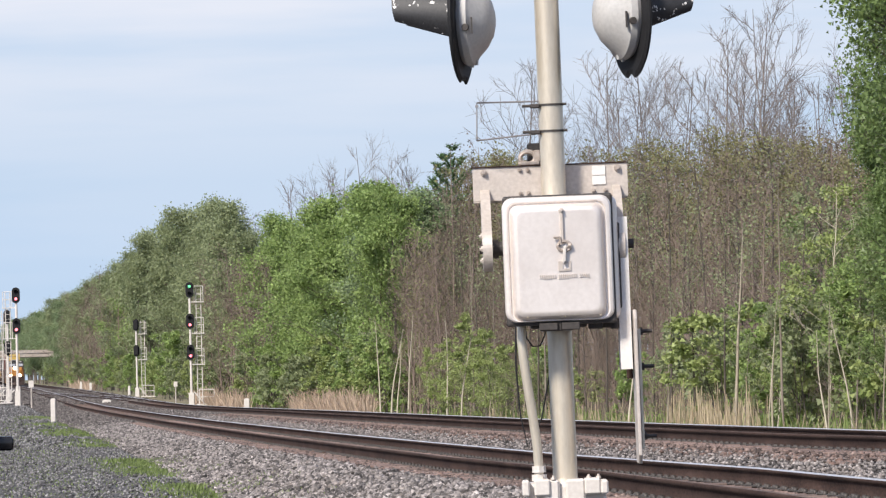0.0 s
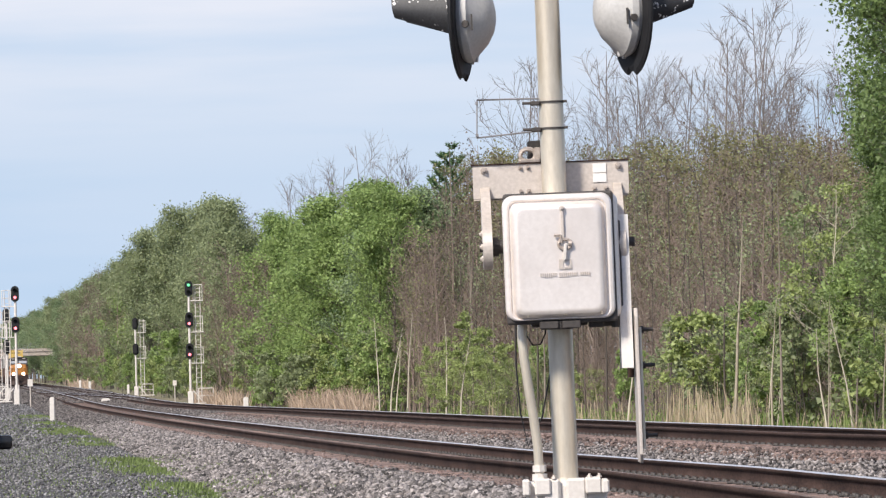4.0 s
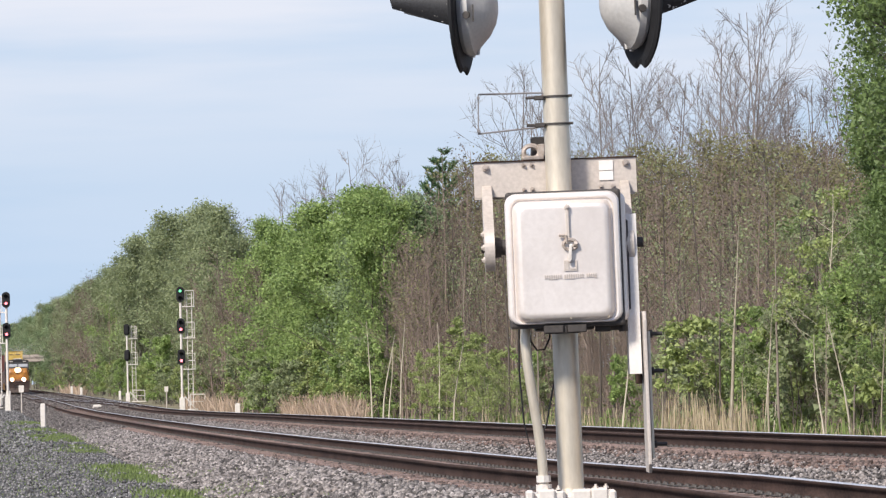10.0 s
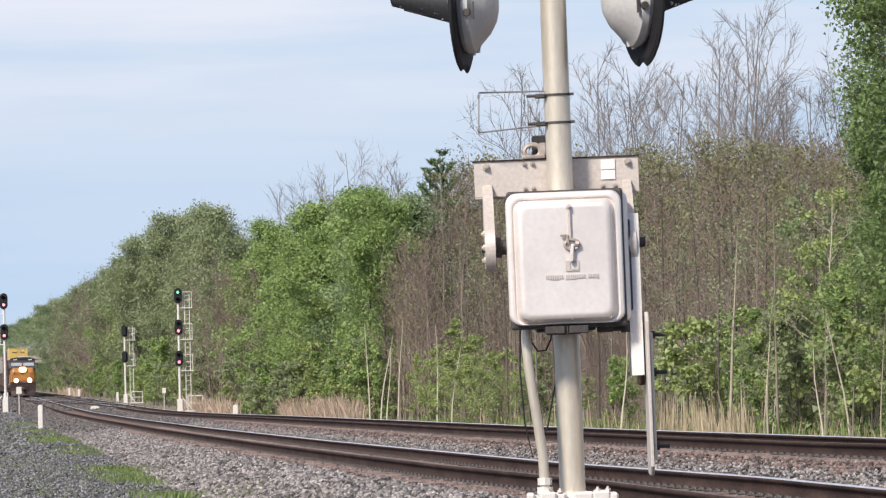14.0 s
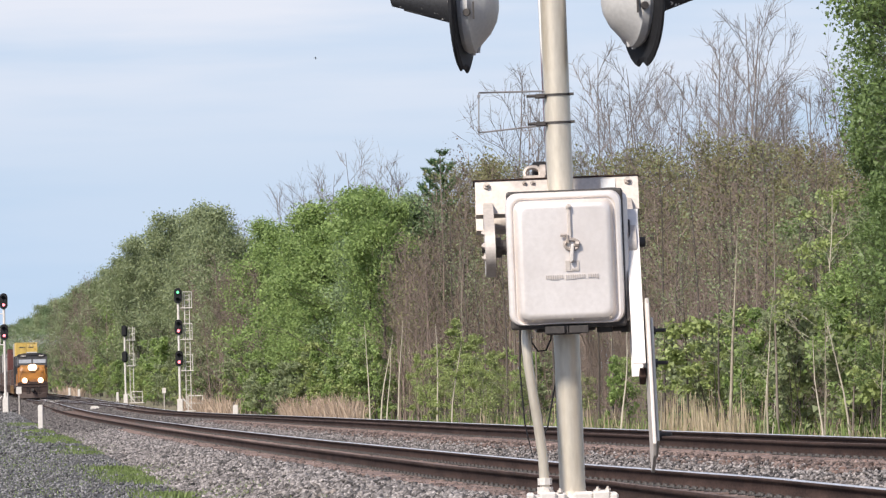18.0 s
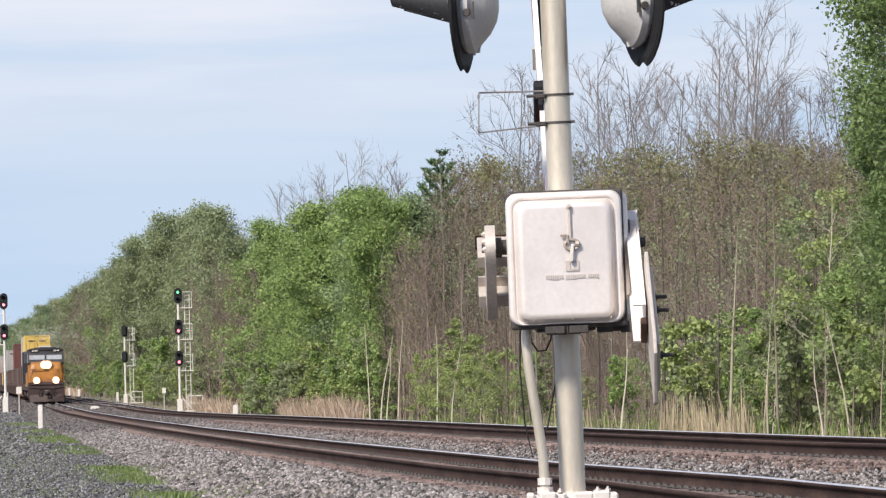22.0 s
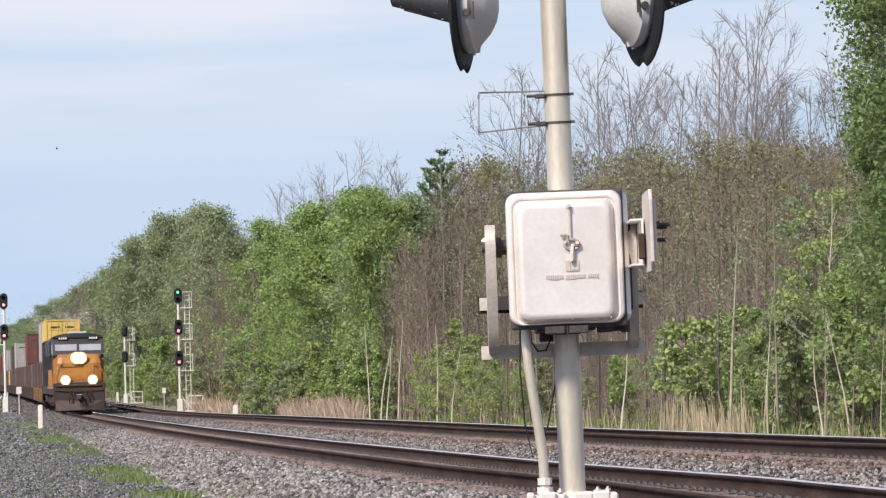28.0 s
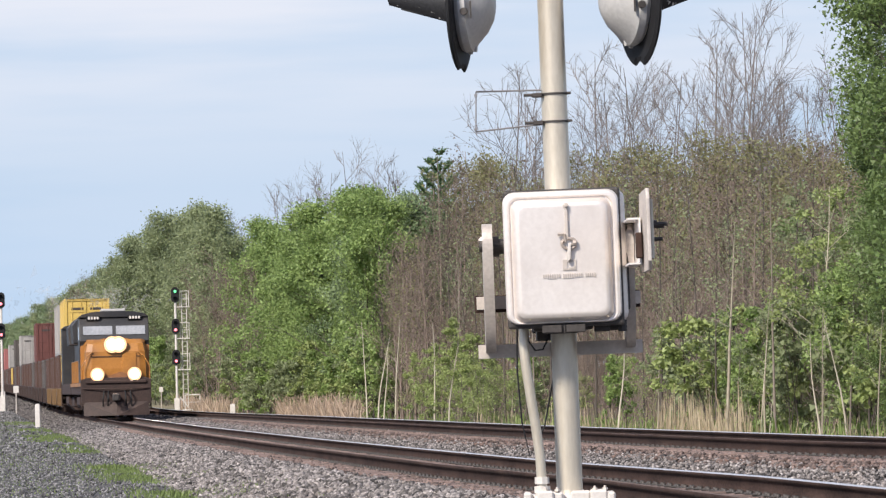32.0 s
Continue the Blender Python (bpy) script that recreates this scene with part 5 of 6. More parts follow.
def skeleton_of(rng, height, r, limbs, low, reach, up, subs, twigs, stems=1, twig_r=0.0072):
    """Trunk, limbs, branches and twigs of a tree; also the branch ends, where leaves sit."""
    verts, faces, tips, fine, twig = [], [], [], [], []
    for _ in range(stems):
        off = Vector((*rng.normal(0, 0.05 * height * (stems > 1), 2), -0.3))
        lean = Vector((*rng.normal(0, 0.03 + 0.16 * (stems > 1), 2), 1)).normalized()
        trunk, _ = limb(verts, faces, off, lean, height * rng.uniform(0.93, 1.0), r, 6, rng, 0.035, 0.02, 6, 0.15)
        for i in range(limbs):
            u = low + (0.97 - low) * (i + rng.uniform(0, 1)) / limbs
            ang = rng.uniform(0, math.tau)
            shape = (1 - abs(u - low) / (1.02 - low)) ** 0.7 * (0.55 + 0.45 * smoothstep(low, low + 0.2, u)) + 0.10
            d = Vector((math.cos(ang), math.sin(ang), up * rng.uniform(0.6, 1.5))).normalized()
            ln = height * reach * shape * rng.uniform(0.75, 1.25)
            pts, e = limb(fine, twig, between(trunk, u), d, ln, max(0.012, r * (1.05 - u) * 0.40), 3, rng, 0.13, 0.06, 4, 0.4)
            tips.append(pts[-1])
            for j in range(subs):
                side = Vector(rng.normal(0, 1, 3))
                q, e2 = limb(fine, twig, between(pts, 0.25 + 0.75 * rng.uniform(0, 1)), (e + side.normalized() * 0.75 + Vector((0, 0, up * 0.25))).normalized(), ln * rng.uniform(0.3, 0.6), max(0.008, r * (1.05 - u) * 0.16), 2, rng, 0.14, 0.05, 3, 0.45)
                tips.append(q[-1])
                for _k in range(twigs):
                    side = Vector(rng.normal(0, 1, 3)).normalized()
                    w, _e = limb(fine, twig, between(q, rng.uniform(0.2, 1)), (e2 + side * 0.8).normalized(), ln * rng.uniform(0.14, 0.32), twig_r * 0.75, 1, rng, 0.1, 0.0, 3, 0.5)
                    tips.append(w[-1])
    return verts, faces, fine, twig, tips


def leaf_mesh(tips, n, spread, size, rng, flat=0.6, keep=1.0):
    t = np.array([tuple(p) for p in tips], dtype=np.float32)
    t = t[rng.uniform(0, 1, len(t)) < keep]
    c = t[rng.integers(0, len(t), n)] + rng.normal(0, 1, (n, 3)) * spread * np.array((1, 1, 0.75))
    a = rng.normal(0, 1, (n, 3))
    a[:, 2] *= flat
    a /= np.linalg.norm(a, axis=1)[:, None]
    b = np.cross(a, rng.normal(0, 1, (n, 3)))
    b /= np.linalg.norm(b, axis=1)[:, None] + 1e-6
    s = size * rng.uniform(0.55, 1.45, (n, 1))
    a, b = a * s, b * s * 0.75
    v = np.stack([c - a, c + a * 0.5 - b, c + a * 0.5 + b], axis=1).reshape(-1, 3)
    return v, np.arange(3 * n, dtype=np.int32).reshape(-1, 3)


def make_tree(name, label, seed, r, limbs, low, reach, up, subs, twigs, bark, leaf=None, n=0, spread=0.3, size=0.12, stems=1, category="tree", height=10.0, group="trees of the wood", keep=1.0):
    rng = np.random.default_rng(seed)
    ob = thing(name, Matrix(), label, category, group)
    verts, faces, fine, twig, tips = skeleton_of(rng, height, r, limbs, low, reach, up, subs, twigs, stems)
    wood_ob = raw("trunk" if stems == 1 else "branchwork", [tuple(v) for v in verts], faces, bark, ob)
    if stems > 1:
        tagged(wood_ob, kind="stuff")
    tagged(raw("twig_mass", [tuple(v) for v in fine], twig, bark, ob), kind="stuff")
    if n:
        v, f = leaf_mesh(tips, n, spread, size, rng, 0.6, keep)
        raw("crown", v, f, leaf, ob)
    return ob


def fir_tree(seed):
    """A young pine: whorls of upswept branches, each a spiky brush of needles."""
    rng = np.random.default_rng(seed)
    ob = thing("fir_tree", Matrix(), "dark green fir with a pointed ragged top", "tree", "trees of the wood")
    verts, faces, spikes, boughs, bough = [], [], [], [], []
    limb(verts, faces, Vector((0, 0, -0.3)), Vector((0, 0, 1)), 10.3, 0.12, 5, rng, 0.01, 0, 6, 0.1)
    for i in range(11):
        u = 0.30 + 0.69 * i / 10
        for k in range(6):
            ang = k * math.tau / 7 + i * 0.7 + rng.uniform(-0.3, 0.3)
            ln = (2.5 * (1 - u) ** 0.75 + 0.25) * rng.uniform(0.65, 1.15)
            pts, _ = limb(boughs, bough, Vector((0, 0, u * 10)), Vector((math.cos(ang), math.sin(ang), 0.35)), ln, 0.022, 3, rng, 0.05, 0.16, 3)
            for _k in range(int(70 * ln) + 16):
                w = rng.uniform(0.2, 1.0)
                p = between(pts, w)
                d = (pts[-1] - pts[0]).normalized() * 0.9 + Vector(rng.normal(0, 0.6, 3)) + Vector((0, 0, 0.3))
                d = d.normalized() * rng.uniform(0.10, 0.24)
                q = d.cross(Vector(rng.normal(0, 1, 3))).normalized() * 0.022
                spikes += [p - q, p + q, p + d]
    raw("trunk", [tuple(v) for v in verts], faces, BARK, ob)
    tagged(raw("boughs", [tuple(v) for v in boughs], bough, BARK, ob), kind="stuff")
    raw("needles", [tuple(v) for v in spikes], [(3 * k, 3 * k + 1, 3 * k + 2) for k in range(len(spikes) // 3)], FIR, ob)
    return ob


KINDS = {}
PLACED = {}


def plant(kind, bearing, c, rise, rng, jitter=0.1):
    """A tree of a kind on a line of sight, rising that many thousandths above the eye's level."""
    y = along(bearing, c)
    if y > 3200 or y < 60:
        return
    z = ground_z(c, y)
    h = (rise / 1000 * y + EYE_Z - z) * rng.uniform(1 - jitter, 1 + jitter * 0.3)
    if h < 0.5:
        return
    k = h / 10.0
    w = k * rng.uniform(0.85, 1.15)
    m = Matrix.Translation((line_x(y, c), y, z)) @ Matrix.Rotation(rng.uniform(0, 6.28), 4, "Z") @ Matrix.Diagonal((w, w, k, 1))
    proto = KINDS[kind][PLACED.get(kind, 0) % len(KINDS[kind])]
    first = PLACED.get(kind, 0) < len(KINDS[kind])
    PLACED[kind] = PLACED.get(kind, 0) + 1
    if first:
        proto.matrix_basis = m
    else:
        copy_thing(proto, m).matrix_basis = m


def skyline(b):
    """How high the wood's dense part rises, in thousandths, by bearing."""
    table = ((-95, 12), (-85, 15), (-80, 20), (-73, 21.5), (-68, 25), (-64, 31), (-57, 34), (-46, 36), (-40, 31.5), (-33, 31), (-26, 31.5), (-21, 36.5), (-15, 35.5), (-9, 35), (-4, 40), (2, 46), (10, 48),
             (25, 47), (40, 49), (60, 51), (75, 50), (98, 52))
    for (a, u), (q, v) in zip(table, table[1:]):
        if b <= q:
            return u + (v - u) * (b - a) / (q - a)
    return 52


def wood():
    rng = np.random.default_rng(21)
    KINDS["bare"] = [make_tree("bare_tree", "tall grey bare tree with thin upright twigs", s, 0.055, 12, 0.25, 0.30, 1.35, 6, 4, BARE) for s in (1, 2, 3, 46)]
    KINDS["thicket"] = [make_tree("budding_tree", "grey-brown tree with bare twigs just coming into bud", s, 0.06, 26, 0.10, 0.22, 1.3, 4, 4, TWIG, m, 700, 0.30, 0.05) for s, m in ((4, LEAF_D), (5, LEAF_D), (6, LEAF_D), (7, LEAF_E))]
    KINDS["verge"] = [make_tree("budding_tree", "brown tree with a thin veil of olive buds", s, 0.06, 24, 0.25, 0.20, 1.4, 4, 4, TWIG, LEAF_E, 2300, 0.22, 0.05) for s in (44, 45)]
    KINDS["fresh"] = [make_tree("leafy_tree", "bright fresh-green leafy tree at the wood's edge", s, 0.12, 26, 0.10, 0.28, 0.8, 4, 2, DARKBARK, LEAF_A, 21000, 0.27, 0.066, keep=0.62) for s in (8, 9)]
    KINDS["deep"] = [make_tree("leafy_tree", "darker green leafy tree of the wood", s, 0.12, 26, 0.10, 0.28, 0.8, 4, 2, DARKBARK, LEAF_B, 19000, 0.28, 0.066, keep=0.62) for s in (10, 11)]
    KINDS["olive"] = [make_tree("leafy_tree", "olive-green tree with thin new leaves, paled by painted haze", s, 0.12, 26, 0.12, 0.28, 0.9, 4, 2, BARK, LEAF_F, 18000, 0.27, 0.062, keep=0.75) for s in (12, 13)]
    KINDS["sapling"] = [make_tree("sapling", "slender sapling with sparse yellow-green leaves", s, 0.05, 18, 0.22, 0.23, 0.8, 3, 2, q, m, 2000, 0.16, 0.074, keep=0.25) for s, q, m in ((14, PALE, LEAF_C), (15, BARK, LEAF_C), (16, BARK, LEAF_A), (28, BARK, LEAF_F))]
    KINDS["big"] = [make_tree("large_leafy_tree", "large green tree with fine fluttering leaves", s, 0.10, 34, 0.10, 0.20, 0.75, 5, 3, DARKBARK, LEAF_G, 46000, 0.17, 0.036, keep=0.6) for s in (17, 18)]
    KINDS["bush"] = [make_tree("bush", "green bush at the foot of the wood", s, 0.05, 9, 0.06, 0.34, 1.0, 3, 2, DARKBARK, m, 3400, 0.24, 0.19, 4, "bush", group="bushes along the wood", keep=0.4) for s, m in ((19, LEAF_A), (20, LEAF_F), (21, LEAF_C))]
    KINDS["shrub"] = [make_tree("bush", "yellow-green bush at the foot of the wood", s, 0.05, 9, 0.06, 0.34, 1.0, 3, 2, BARK, LEAF_C, 2300, 0.30, 0.085, 4, "bush", group="bushes along the wood", keep=0.5) for s in (22, 23)]
    KINDS["scrub"] = [make_tree("bare_bush", "tangled bare brown scrub", s, 0.04, 10, 0.05, 0.34, 1.3, 4, 4, TWIG, LEAF_D, 500, 0.4, 0.06, 5, "bush", group="bushes along the wood") for s in (24, 25)]
    KINDS["snag"] = [make_tree("dead_trunk", "pale dead trunk with few stubs", s, 0.105, 7, 0.5, 0.09, 0.8, 2, 1, PALE) for s in (26, 27)]
    KINDS["pole"] = [make_tree("slender_tree", lab, s, 0.062, 11, 0.42, 0.15, 1.1, 3, 2, q, LEAF_F, 260, 0.3, 0.05) for s, q, lab in (
        (41, DARKBARK, "tall slender dark trunk with few bare branches"), (42, BARK, "tall slender grey trunk with few bare branches"), (43, DARKBARK, "tall slender dark trunk with few bare branches"))]
    KINDS["birch"] = [make_tree("slender_tree", "tall pale slender trunk with sparse new leaves", s, 0.085, 9, 0.45, 0.13, 0.9, 3, 2, BIRCH, LEAF_F, 420, 0.28, 0.06) for s in (51, 52)]
    KINDS["conelet"] = [make_tree("young_tree", "young yellow-green pointed tree at the wood's foot", s, 0.05, 22, 0.06, 0.27, 0.8, 3, 2, BARK, LEAF_C, 4200, 0.18, 0.10, keep=0.36) for s in (61, 62)]
    KINDS["fir"] = [fir_tree(30)]

    def u(a, b):
        return rng.uniform(a, b)

    # tall bare trees behind
    for _ in range(17):
        b = u(18, 84)
        plant("bare", b, u(24, 44), skyline(b) * u(1.10, 1.40), rng)
    for b, rise in ((13, 69), (16, 64), (19, 58), (27, 60), (33, 70), (38, 64), (46, 62), (55, 74), (59, 78), (63, 76), (68, 77), (51, 66)):
        plant("bare", b, u(22, 26), rise, rng, 0.03)
    for _ in range(14):
        b = u(-33, 2)
        plant("bare", b, u(20, 30), u(40, 46), rng)
    for b, rise in ((-16, 50), (-14, 48), (-9.5, 46), (-7, 47), (-26, 45), (-24, 41)):
        plant("bare", b, u(18, 22), rise, rng, 0.03)
    for _ in range(10):
        b = u(-62, -33)
        plant("bare", b, u(20, 34), skyline(b) * u(0.95, 1.08), rng)
    # the dense grey-brown wood
    for i in range(165):
        b = -10 + 106 * (i + u(0, 1)) / 165
        plant("thicket", b, u(15, 34), skyline(b) * u(0.72, 1.03), rng)
    for i in range(62):
        b = -9 + 105 * (i + u(0, 1)) / 62
        plant("pole", b, u(11, 19), skyline(b) * u(0.55, 1.0), rng)
    for i in range(64):
        b = 10 + 86 * (i + u(0, 1)) / 64
        plant("verge", b, u(19, 27), skyline(b) * u(0.84, 1.02), rng)
    for b, rise in ((6, 47), (9, 47.5), (11, 46), (8, 45), (4, 45), (10, 47)):
        plant("verge", b, u(20, 24), rise, rng, 0.02)
    for i in range(44):
        b = -12 + 106 * (i + u(0, 1)) / 44
        plant("scrub", b, u(13, 18), u(10, 24), rng)
    # far woods, green, haze painted into the olive leaves, towards the vanishing line
    for i in range(40):
        b = -93 + 24 * (i + u(0, 1)) / 40
        plant(rng.choice(["olive", "olive", "thicket", "deep"]), b, u(11, 26), skyline(b) * u(0.75, 1.0), rng)
    for i in range(26):
        b = -94.5 + 14 * (i + u(0, 1)) / 26
        plant(rng.choice(["olive", "deep"]), b, u(11, 16), skyline(b) * u(0.85, 1.05), rng)
    for i in range(30):
        b = -70 + 30 * (i + u(0, 1)) / 30
        plant(rng.choice(["olive", "olive", "olive", "fresh"]), b, u(12, 24), skyline(b) * u(0.70, 0.98), rng)
    for b, rise in ((-48.5, 37.8), (-45.5, 37.4), (-51, 37), (-54, 35.6), (-57.5, 34), (-62, 30.8), (-66, 27.2), (-43, 34)):
        plant("olive", b, u(12, 15), rise, rng, 0.02)
    for i in range(26):
        b = -52 + 14 * (i + u(0, 1)) / 26
        plant("thicket", b, u(10.3, 12.0), skyline(b) * u(0.5, 0.86), rng)
    for i in range(22):
        b = -82 + 9 * (i + u(0, 1)) / 22
        plant("thicket", b, u(9.8, 11.0), skyline(b) * u(0.6, 1.0), rng)
    # fresh greens in the middle
    for i in range(22):
        b = -38 + 26 * (i + u(0, 1)) / 22
        plant(rng.choice(["fresh", "fresh", "deep"]), b, u(12.5, 17), skyline(b) * u(0.60, 0.92), rng)
    for b, rise in ((-36, 33), (-33, 33.5), (-30, 31), (-22.5, 38.5), (-19.5, 38), (-25, 31), (-16.5, 38.5), (-13.2, 38.5), (-28, 33)):
        plant("fresh", b, u(12, 14), rise, rng, 0.03)
    for b, rise in ((-6, 37), (-3.5, 38), (-10.5, 32), (-12.5, 33)):
        plant("deep", b, u(16, 18), rise, rng, 0.03)
    for kind, b, rise in (("fresh", -12.5, 36), ("deep", -9.2, 37.5), ("thicket", -8, 40), ("thicket", -11, 38.5), ("deep", -5.6, 39), ("thicket", -4.6, 41), ("thicket", -6.4, 41), ("olive", -7.4, 37)):
        plant(kind, b, u(17, 20), rise, rng, 0.02)
    for i in range(12):
        plant("thicket", -9.6 + 0.62 * i, u(11, 12.6), u(25, 33), rng, 0.02)
    for b, rise in ((0.3, 46.5), (-1.6, 44), (1.8, 44), (-2.8, 42.5), (-0.8, 45)):
        plant("fir", b, u(19, 22), rise, rng, 0.02)
    # foot of the wood
    for i in range(34):
        b = -60 + 46 * (i + u(0, 1)) / 34
        plant("bush", b, u(10.3, 13), u(4, 10), rng)
    for i in range(48):
        b = -86 + 32 * (i + u(0, 1)) / 48
        plant("bush", b, u(9.8, 12.5), u(2.2, 5.5), rng)
    for b, rise in ((-42, 8.5), (-44, 7), (-40, 6), (-38, 5)):
        plant("bush", b, 10.2, rise, rng, 0.02)
    for i in range(9):
        b = -8 + 20 * (i + u(0, 1)) / 9
        plant("shrub", b, u(10.8, 13), u(1.5, 3.5), rng)
    for b, rise in ((4.2, 11.8), (0.8, 8.6), (7.6, 8), (-4.4, 5.2), (2.4, 6.5), (-1.6, 7)):
        plant("conelet", b, 10.9, rise, rng, 0.02)
    for i in range(30):
        b = 8 + 88 * (i + u(0, 1)) / 30
        plant(rng.choice(["bush", "shrub", "scrub"]), b, u(12, 14.5), u(1, 7), rng)
    # pale saplings and dead trunks before the dense wood
    for b, rise in ((54.5, 11), (58, 12.5), (68, 13), (73, 14.5), (78, 11), (85, 18), (90, 22), (94, 20), (63, 8), (48, 9)):
        plant("bush", b, u(11.6, 13), rise, rng, 0.03)
    for i in range(13):
        b = 50 + 46 * (i + u(0, 1)) / 13
        plant("sapling", b, u(11.5, 15), u(8, 15) + 14 * smoothstep(64, 84, b) * u(0.3, 1), rng)
    for b, rise in ((58.7, 32), (66.6, 18), (78.4, 16), (90.2, 14), (44.5, 17)):
        plant("birch", b, 10.6, rise, rng, 0.02)
    for i in range(9):
        b = 69 + 27 * (i + u(0, 1)) / 9
        plant("sapling", b, u(12, 15), u(20, 42), rng)
    for b in (-2, 1, 36, 66, 78.6, 84):
        plant("snag", b, 10.3, u(7, 13), rng)
    for b, rise in ((-15.9, 12.8), (-13.7, 9.8), (-12.6, 7.5), (-10.2, 12.6)):
        plant("snag", b, 9.9, rise, rng, 0.02)
    # the large green tree beside the line
    for b, c, rise in ((103, 12.5, 60), (108.5, 13.5, 112), (114, 12, 135), (99, 15.5, 60), (98, 11.8, 44), (112, 15, 122), (106, 17, 96)):
        plant("big", b, c, rise, rng, 0.02)
    # the far edge, stepping down towards the vanishing line
    for kind, b, rise in (("olive", -76.5, 20.5), ("thicket", -75.3, 21.5), ("olive", -74.2, 22.5), ("thicket", -73, 23.5), ("olive", -71.8, 24.5), ("thicket", -70.6, 26), ("olive", -79, 18.5)):
        plant(kind, b, u(11.5, 13), rise, rng, 0.02)


wood()


# ---- the tree whose twigs hang in from beside the lot ----
def lot_tree():
    rng = np.random.default_rng(77)
    KINDS["lot"] = [make_tree("leafy_tree", "green tree beside the gravel lot", 31, 0.10, 24, 0.3, 0.26, 0.6, 4, 2, BARK, LEAF_G, 5000, 0.22, 0.06, group="trees beside the lot")]
    y = 52.0
    x = -0.0925 * y - 1.95
    KINDS["lot"][0].matrix_basis = Matrix.Translation((x, y, ground_z(x - line_x(y), y))) @ Matrix.Diagonal((0.62, 0.62, 0.62, 1))


lot_tree()


# ---- reeds, grass, weeds ----
def blades(name, n, where, height, width, material, label, category, lean=0.12, seed=3):
    """Upright blades; where(rng, n) gives offsets c and distances y."""
    rng = np.random.default_rng(seed)
    c, y = where(rng, n)
    z = np.array([max(ground_z(a, b) + 0.02, bed_z(a, b) if a < 7.6 else -9) for a, b in zip(c, y)])
    tuft = 0.62 + 0.38 * np.sin(y * 0.9 + c * 1.7) * np.sin(y * 0.37 + 2) + 0.25 * np.sin(y * 2.3)
    h = height * rng.uniform(0.45, 1.15, n) * np.clip(tuft, 0.3, 1.1)
    a = rng.uniform(0, 6.28, n)
    w = width * rng.uniform(0.6, 1.4, n)
    dx, dy = np.cos(a) * w, np.sin(a) * w
    lx, ly = rng.normal(0, lean, n) * h, rng.normal(0, lean, n) * h
    x = NEAR_X - SLOPE * y + c
    v = np.stack([np.stack([x - dx, y - dy, z], 1), np.stack([x + dx, y + dy, z], 1), np.stack([x + dx * 0.35 + lx, y + dy * 0.35 + ly, z + h], 1), np.stack([x - dx * 0.35 + lx, y - dy * 0.35 + ly, z + h], 1)], 1).reshape(-1, 3)
    return tagged(raw(name, v, np.arange(4 * n, dtype=np.int32).reshape(-1, 4), material), label, category, kind="stuff")


def reed_band(b0, b1, c0, c1):
    def where(rng, n):
        b = (b0 + (b1 - b0) * rng.beta(1.7, 1.7, n)) / 1000
        c = rng.uniform(c0, c1, n)
        y = (c + NEAR_X) / (SLOPE + b)
        return c, y
    return where


blades("tall_reeds", 950, reed_band(43, 66, 9.4, 11.5), 1.3, 0.015, REED, "tall dry tan reeds along the far ditch", "reeds", 0.07, 3)
blades("reed_patch", 9000, reed_band(-35, -17, 9.0, 12.0), 1.25, 0.026, REEDP, "patch of dry pinkish-tan reeds", "reeds", 0.32, 4)
blades("dry_grass", 2600, reed_band(-56, -43, 8.6, 10), 1.25, 0.03, REEDP, "dry brown grass round the signal", "grass", 0.28, 5)
blades("dry_grass", 1100, reed_band(-81, -75.5, 8.6, 10), 1.5, 0.08, REEDP, "dry brown grass in the distance", "grass", 0.28, 6)
blades("dry_grass", 450, reed_band(5, 45, 9.4, 11.5), 1.1, 0.014, REED, "dry tan grass along the far ditch", "grass", 0.10, 7)
blades("dry_grass", 650, reed_band(68, 96, 9.2, 11), 0.7, 0.012, REED, "dry tan grass along the far ditch", "grass", 0.12, 8)
blades("green_weeds", 3000, reed_band(-20, 96, 9.6, 13), 0.75, 0.03, GRASS, "green weeds under the wood's edge", "weeds", 0.25, 9)


def strip(rng, n):
    """Tufts in ragged patches between lot and ballast."""
    y = 50 + 175 * rng.uniform(0, 1, n * 4) ** 1.25
    c = -3.14 - 0.40 * smooth_np(y, 52, 110) - 0.53 * smooth_np(y, 90, 200) + rng.normal(0, 0.42, n * 4)
    wave = np.sin(y * 0.21) + np.sin(y * 0.083 + 1.0) * 0.8 + np.sin(y * 0.53 + c * 2) * 0.4
    keep = wave + rng.normal(0, 0.45, n * 4) > 0.25
    return c[keep][:n], y[keep][:n]


def smooth_np(x, a, b):
    k = np.clip((x - a) / (b - a), 0, 1)
    return k * k * (3 - 2 * k)


def grass_strip():
    rng = np.random.default_rng(13)
    c, y = strip(rng, 15000)
    n = len(c)
    blades("grass_strip", n, lambda r, k: (c, y), 0.095, 0.010, GRASS, "fresh green grass strip beside the ballast", "grass", 0.35, 12)
    m = 5000
    yy = 48 + 170 * rng.uniform(0, 1, m) ** 1.3
    cc = -5.6 + rng.normal(0, 0.9, m) + 0.3 * np.sin(yy * 0.4)
    blades("lot_weeds", m, lambda r, k: (cc, yy), 0.05, 0.008, GRASS, "sparse low weeds in the gravel lot", "weeds", 0.4, 14)


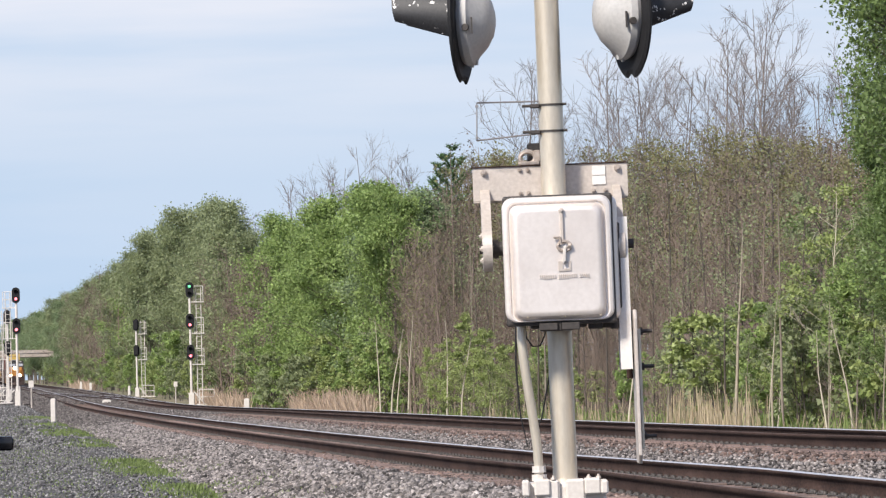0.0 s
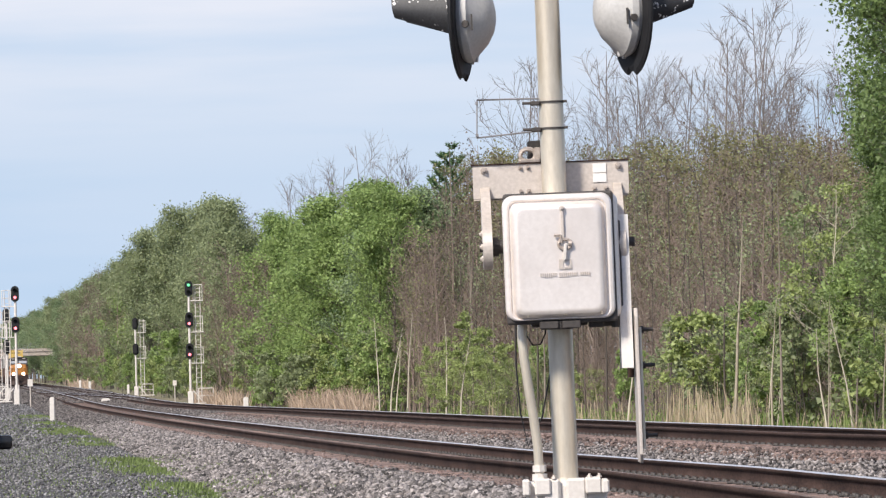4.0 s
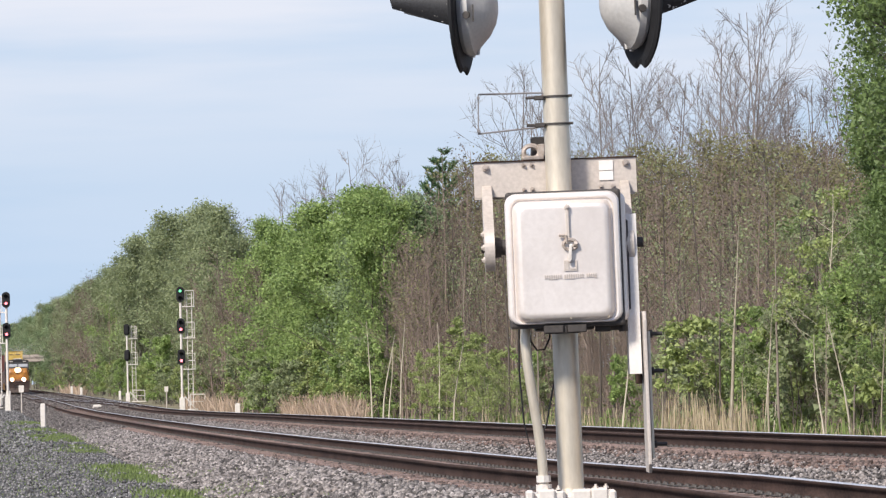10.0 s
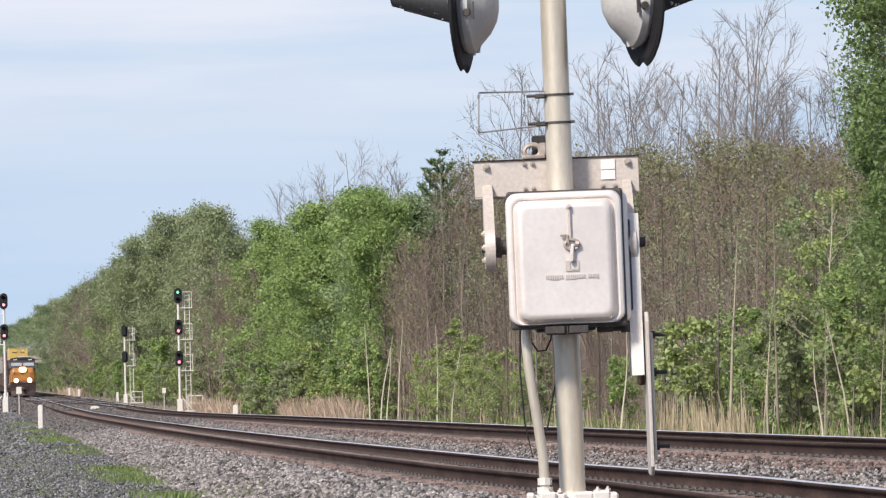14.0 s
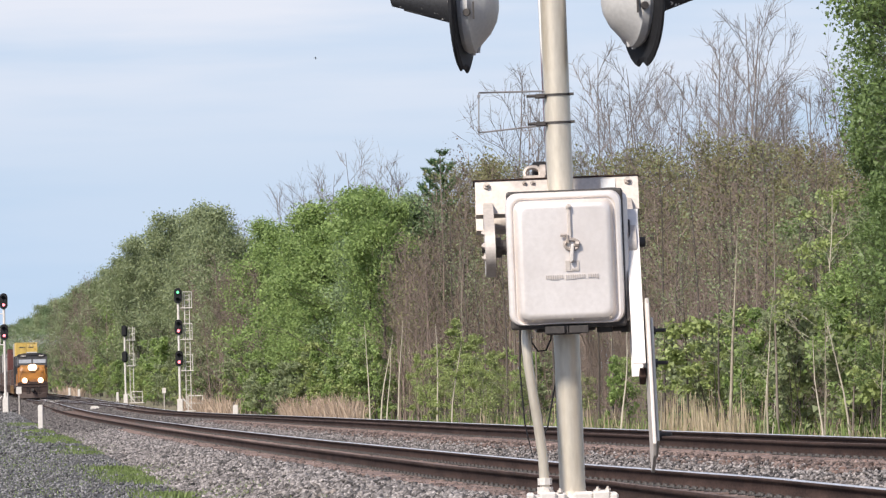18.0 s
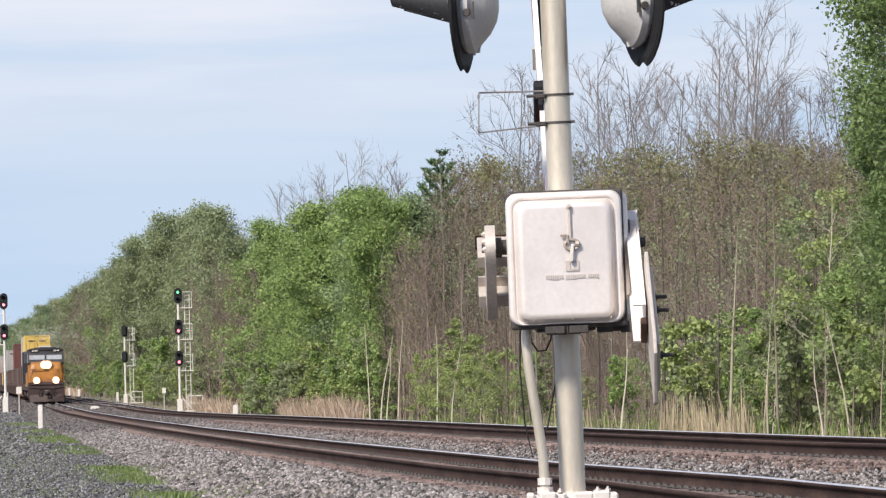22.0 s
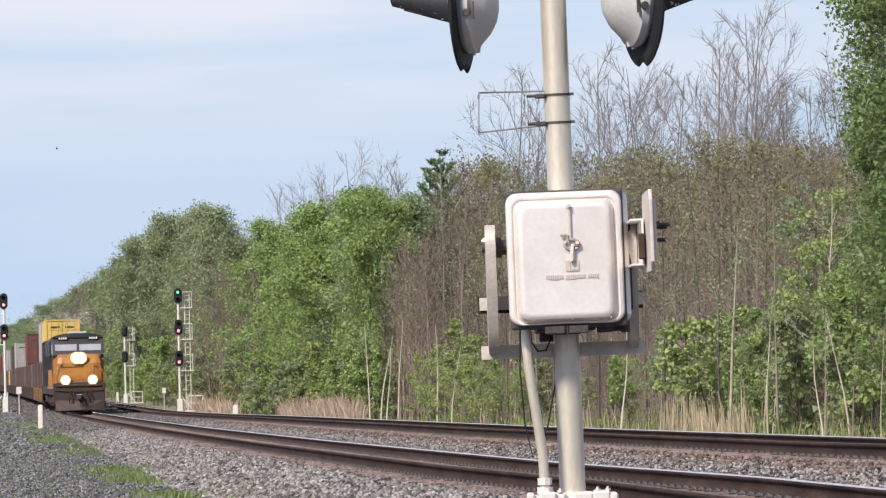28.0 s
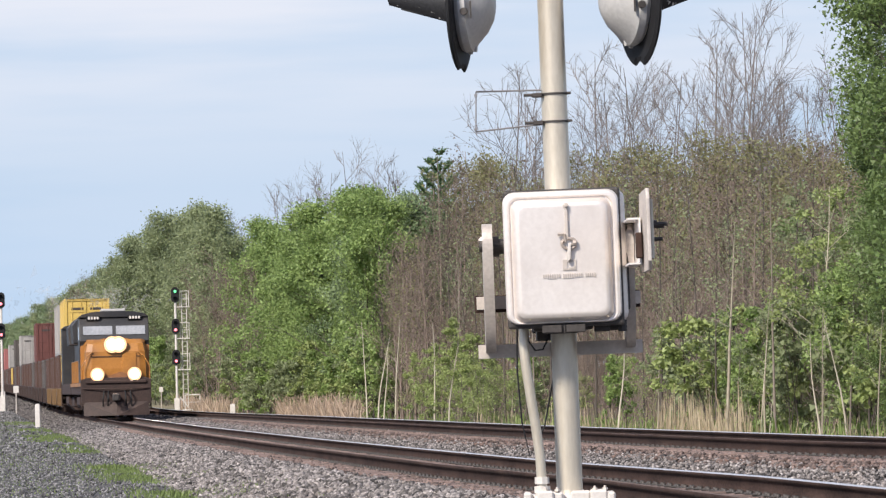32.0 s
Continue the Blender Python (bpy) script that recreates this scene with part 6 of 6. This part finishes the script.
grass_strip()
stones("ballast_stones", 60000, -3.25, -1.45, 42, 190, 0.040, "loose grey ballast stones on the near shoulder", 1.7)
stones("ballast_stones", 34000, 1.35, 2.75, 36, 210, 0.025, "loose grey ballast stones between the tracks", 1.5)
stones("rusty_stones", 9000, -1.6, -0.85, 42, 150, 0.034, "rust-stained ballast by the tie ends", 1.6, BROWN)
stones("rusty_stones", 12000, 2.5, 3.72, 50, 210, 0.032, "rust-stained ballast by the tie ends", 1.5, BROWN)
stones("rusty_stones", 4500, 0.85, 1.5, 36, 150, 0.032, "rust-stained ballast by the tie ends", 1.5, BROWN)
stones("rusty_stones", 9000, -0.65, 0.65, 34, 130, 0.028, "rust-stained ballast between the near rails", 1.4, BROWN)
stones("ballast_stones", 6000, 5.4, 7.4, 50, 150, 0.034, "loose grey ballast stones beyond the far rail", 1.3)
stones("lot_gravel", 27000, -9.5, -3.15, 44, 130, 0.024, "loose grey gravel on the lot", 1.5, LOTST)
stones("lot_gravel", 12000, -13, -3.6, 125, 330, 0.045, "loose grey gravel on the lot", 1.3, LOTST)
stones("ballast_stones", 13000, -3.4, -1.0, 175, 340, 0.055, "loose dark ballast stones on the near shoulder", 1.3, FARST)
stones("ballast_stones", 9000, 1.1, 3.4, 195, 380, 0.055, "loose dark ballast stones between the tracks", 1.3, FARST)

stones("rusty_stones", 9000, -5.5, 7.0, 335, 640, 0.09, "dark ballast stones in the distance", 1.3, FARST)


# ---- ties and their anchors, piece by piece ----
def ties(track_ob, off, z_of, y0, count, far_end):
    bm = bmesh.new()
    box(bm, -1.30, 1.30, -0.115, 0.115, -0.10, 0.0, 0.012)
    me = bpy.data.meshes.new("tie")
    bm.to_mesh(me)
    bm.free()
    me.materials.append(TIE)
    rng = np.random.default_rng(17)
    step = 0.51
    turn = math.atan(SLOPE)
    for i in range(count):
        y = y0 + i * step
        ob = new("tie", me)
        ob.parent = track_ob
        ob.matrix_basis = Matrix.Translation((line_x(y, off) + rng.normal(0, 0.02), y, z_of(y) - 0.172 + rng.normal(0, 0.004))) @ Matrix.Rotation(turn + rng.normal(0, 0.008), 4, "Z")
    y = y0 + count * step
    verts, faces = [], []
    cube = [(-1, -1, -1), (1, -1, -1), (1, 1, -1), (-1, 1, -1), (-1, -1, 1), (1, -1, 1), (1, 1, 1), (-1, 1, 1)]
    quads = [(3, 2, 1, 0), (4, 5, 6, 7), (0, 1, 5, 4), (1, 2, 6, 5), (2, 3, 7, 6), (3, 0, 4, 7)]

    def brick(cx, cy, cz, a, b, h):
        k = len(verts)
        verts.extend((cx + u * a, cy + v * b, cz + w * h) for u, v, w in cube)
        faces.extend(tuple(k + i for i in q) for q in quads)
    while y < far_end:
        brick(line_x(y, off), y, z_of(y) - 0.222, 1.30, 0.115, 0.05)
        y += step
    tagged(raw("far_ties", verts, faces, TIE, track_ob), kind="stuff")
    # rail anchors and plates along both rails
    verts, faces = [], []
    for i in range(int(count * 1.2)):
        y = y0 + i * step
        for g in (-0.7525, 0.7525):
            brick(line_x(y, off + g), y, z_of(y) - 0.168, 0.15, 0.09, 0.008)
            brick(line_x(y, off + g - 0.085), y - 0.155, z_of(y) - 0.168, 0.022, 0.02, 0.028)
            brick(line_x(y, off + g - 0.085), y + 0.155, z_of(y) - 0.168, 0.022, 0.02, 0.028)
    tagged(raw("rail_anchors", verts, faces, DARK, track_ob), kind="stuff")


ties(near_track, 0.0, rail_z, 34.0, 290, 420)
ties(far_track, FAR_OFF, far_z, 50.0, 290, 420)


# ---- birds ----
def small(bm):
    bmesh.ops.scale(bm, vec=(0.45, 0.45, 0.45), verts=bm.verts)
    return bm


def bird(label):
    o = thing("bird", Matrix(), label, "bird", "birds")
    part("body", small(lathe(bmesh.new(), [(0.0, -0.16), (0.035, -0.10), (0.05, 0.0), (0.04, 0.09), (0.02, 0.15), (0.0, 0.18)], (1, 0, 0), (0, 0, 0), 10)), BLACK, o, smooth=True)
    for sy in (-1, 1):
        part("wing", small(slab(bmesh.new(), [(-0.06, sy * 0.03), (0.06, sy * 0.03), (0.03, sy * 0.20), (-0.04, sy * 0.33), (-0.08, sy * 0.20)], "z", 0.0, 0.012)), BLACK, o)
    part("tail", small(slab(bmesh.new(), [(-0.14, -0.02), (-0.14, 0.02), (-0.26, 0.05), (-0.26, -0.05)], "z", -0.005, 0.005)), BLACK, o)
    return o


birds = [
    (bird("small dark bird gliding across the sky"), [(t, pose(-7.7 - 9.0 * (t - 18), 300, 21.7 - 0.75 * (t - 18), 35, 0, 180)) for t in (0, 8, 16, 18, 20, 26, 32)]),
    (bird("small dark bird gliding across the sky"), [(t, pose(-24.0 - 9.6 * (t - 28), 300, 16.4 - 1.4 * (t - 28), 35, 0, 180)) for t in (0, 8, 16, 24, 28, 30, 32)]),
]


train.extend(birds)


def motions():
    walk(arm, arm_rows)
    for ob, rows_ in train:
        walk(ob, rows_)


motions()
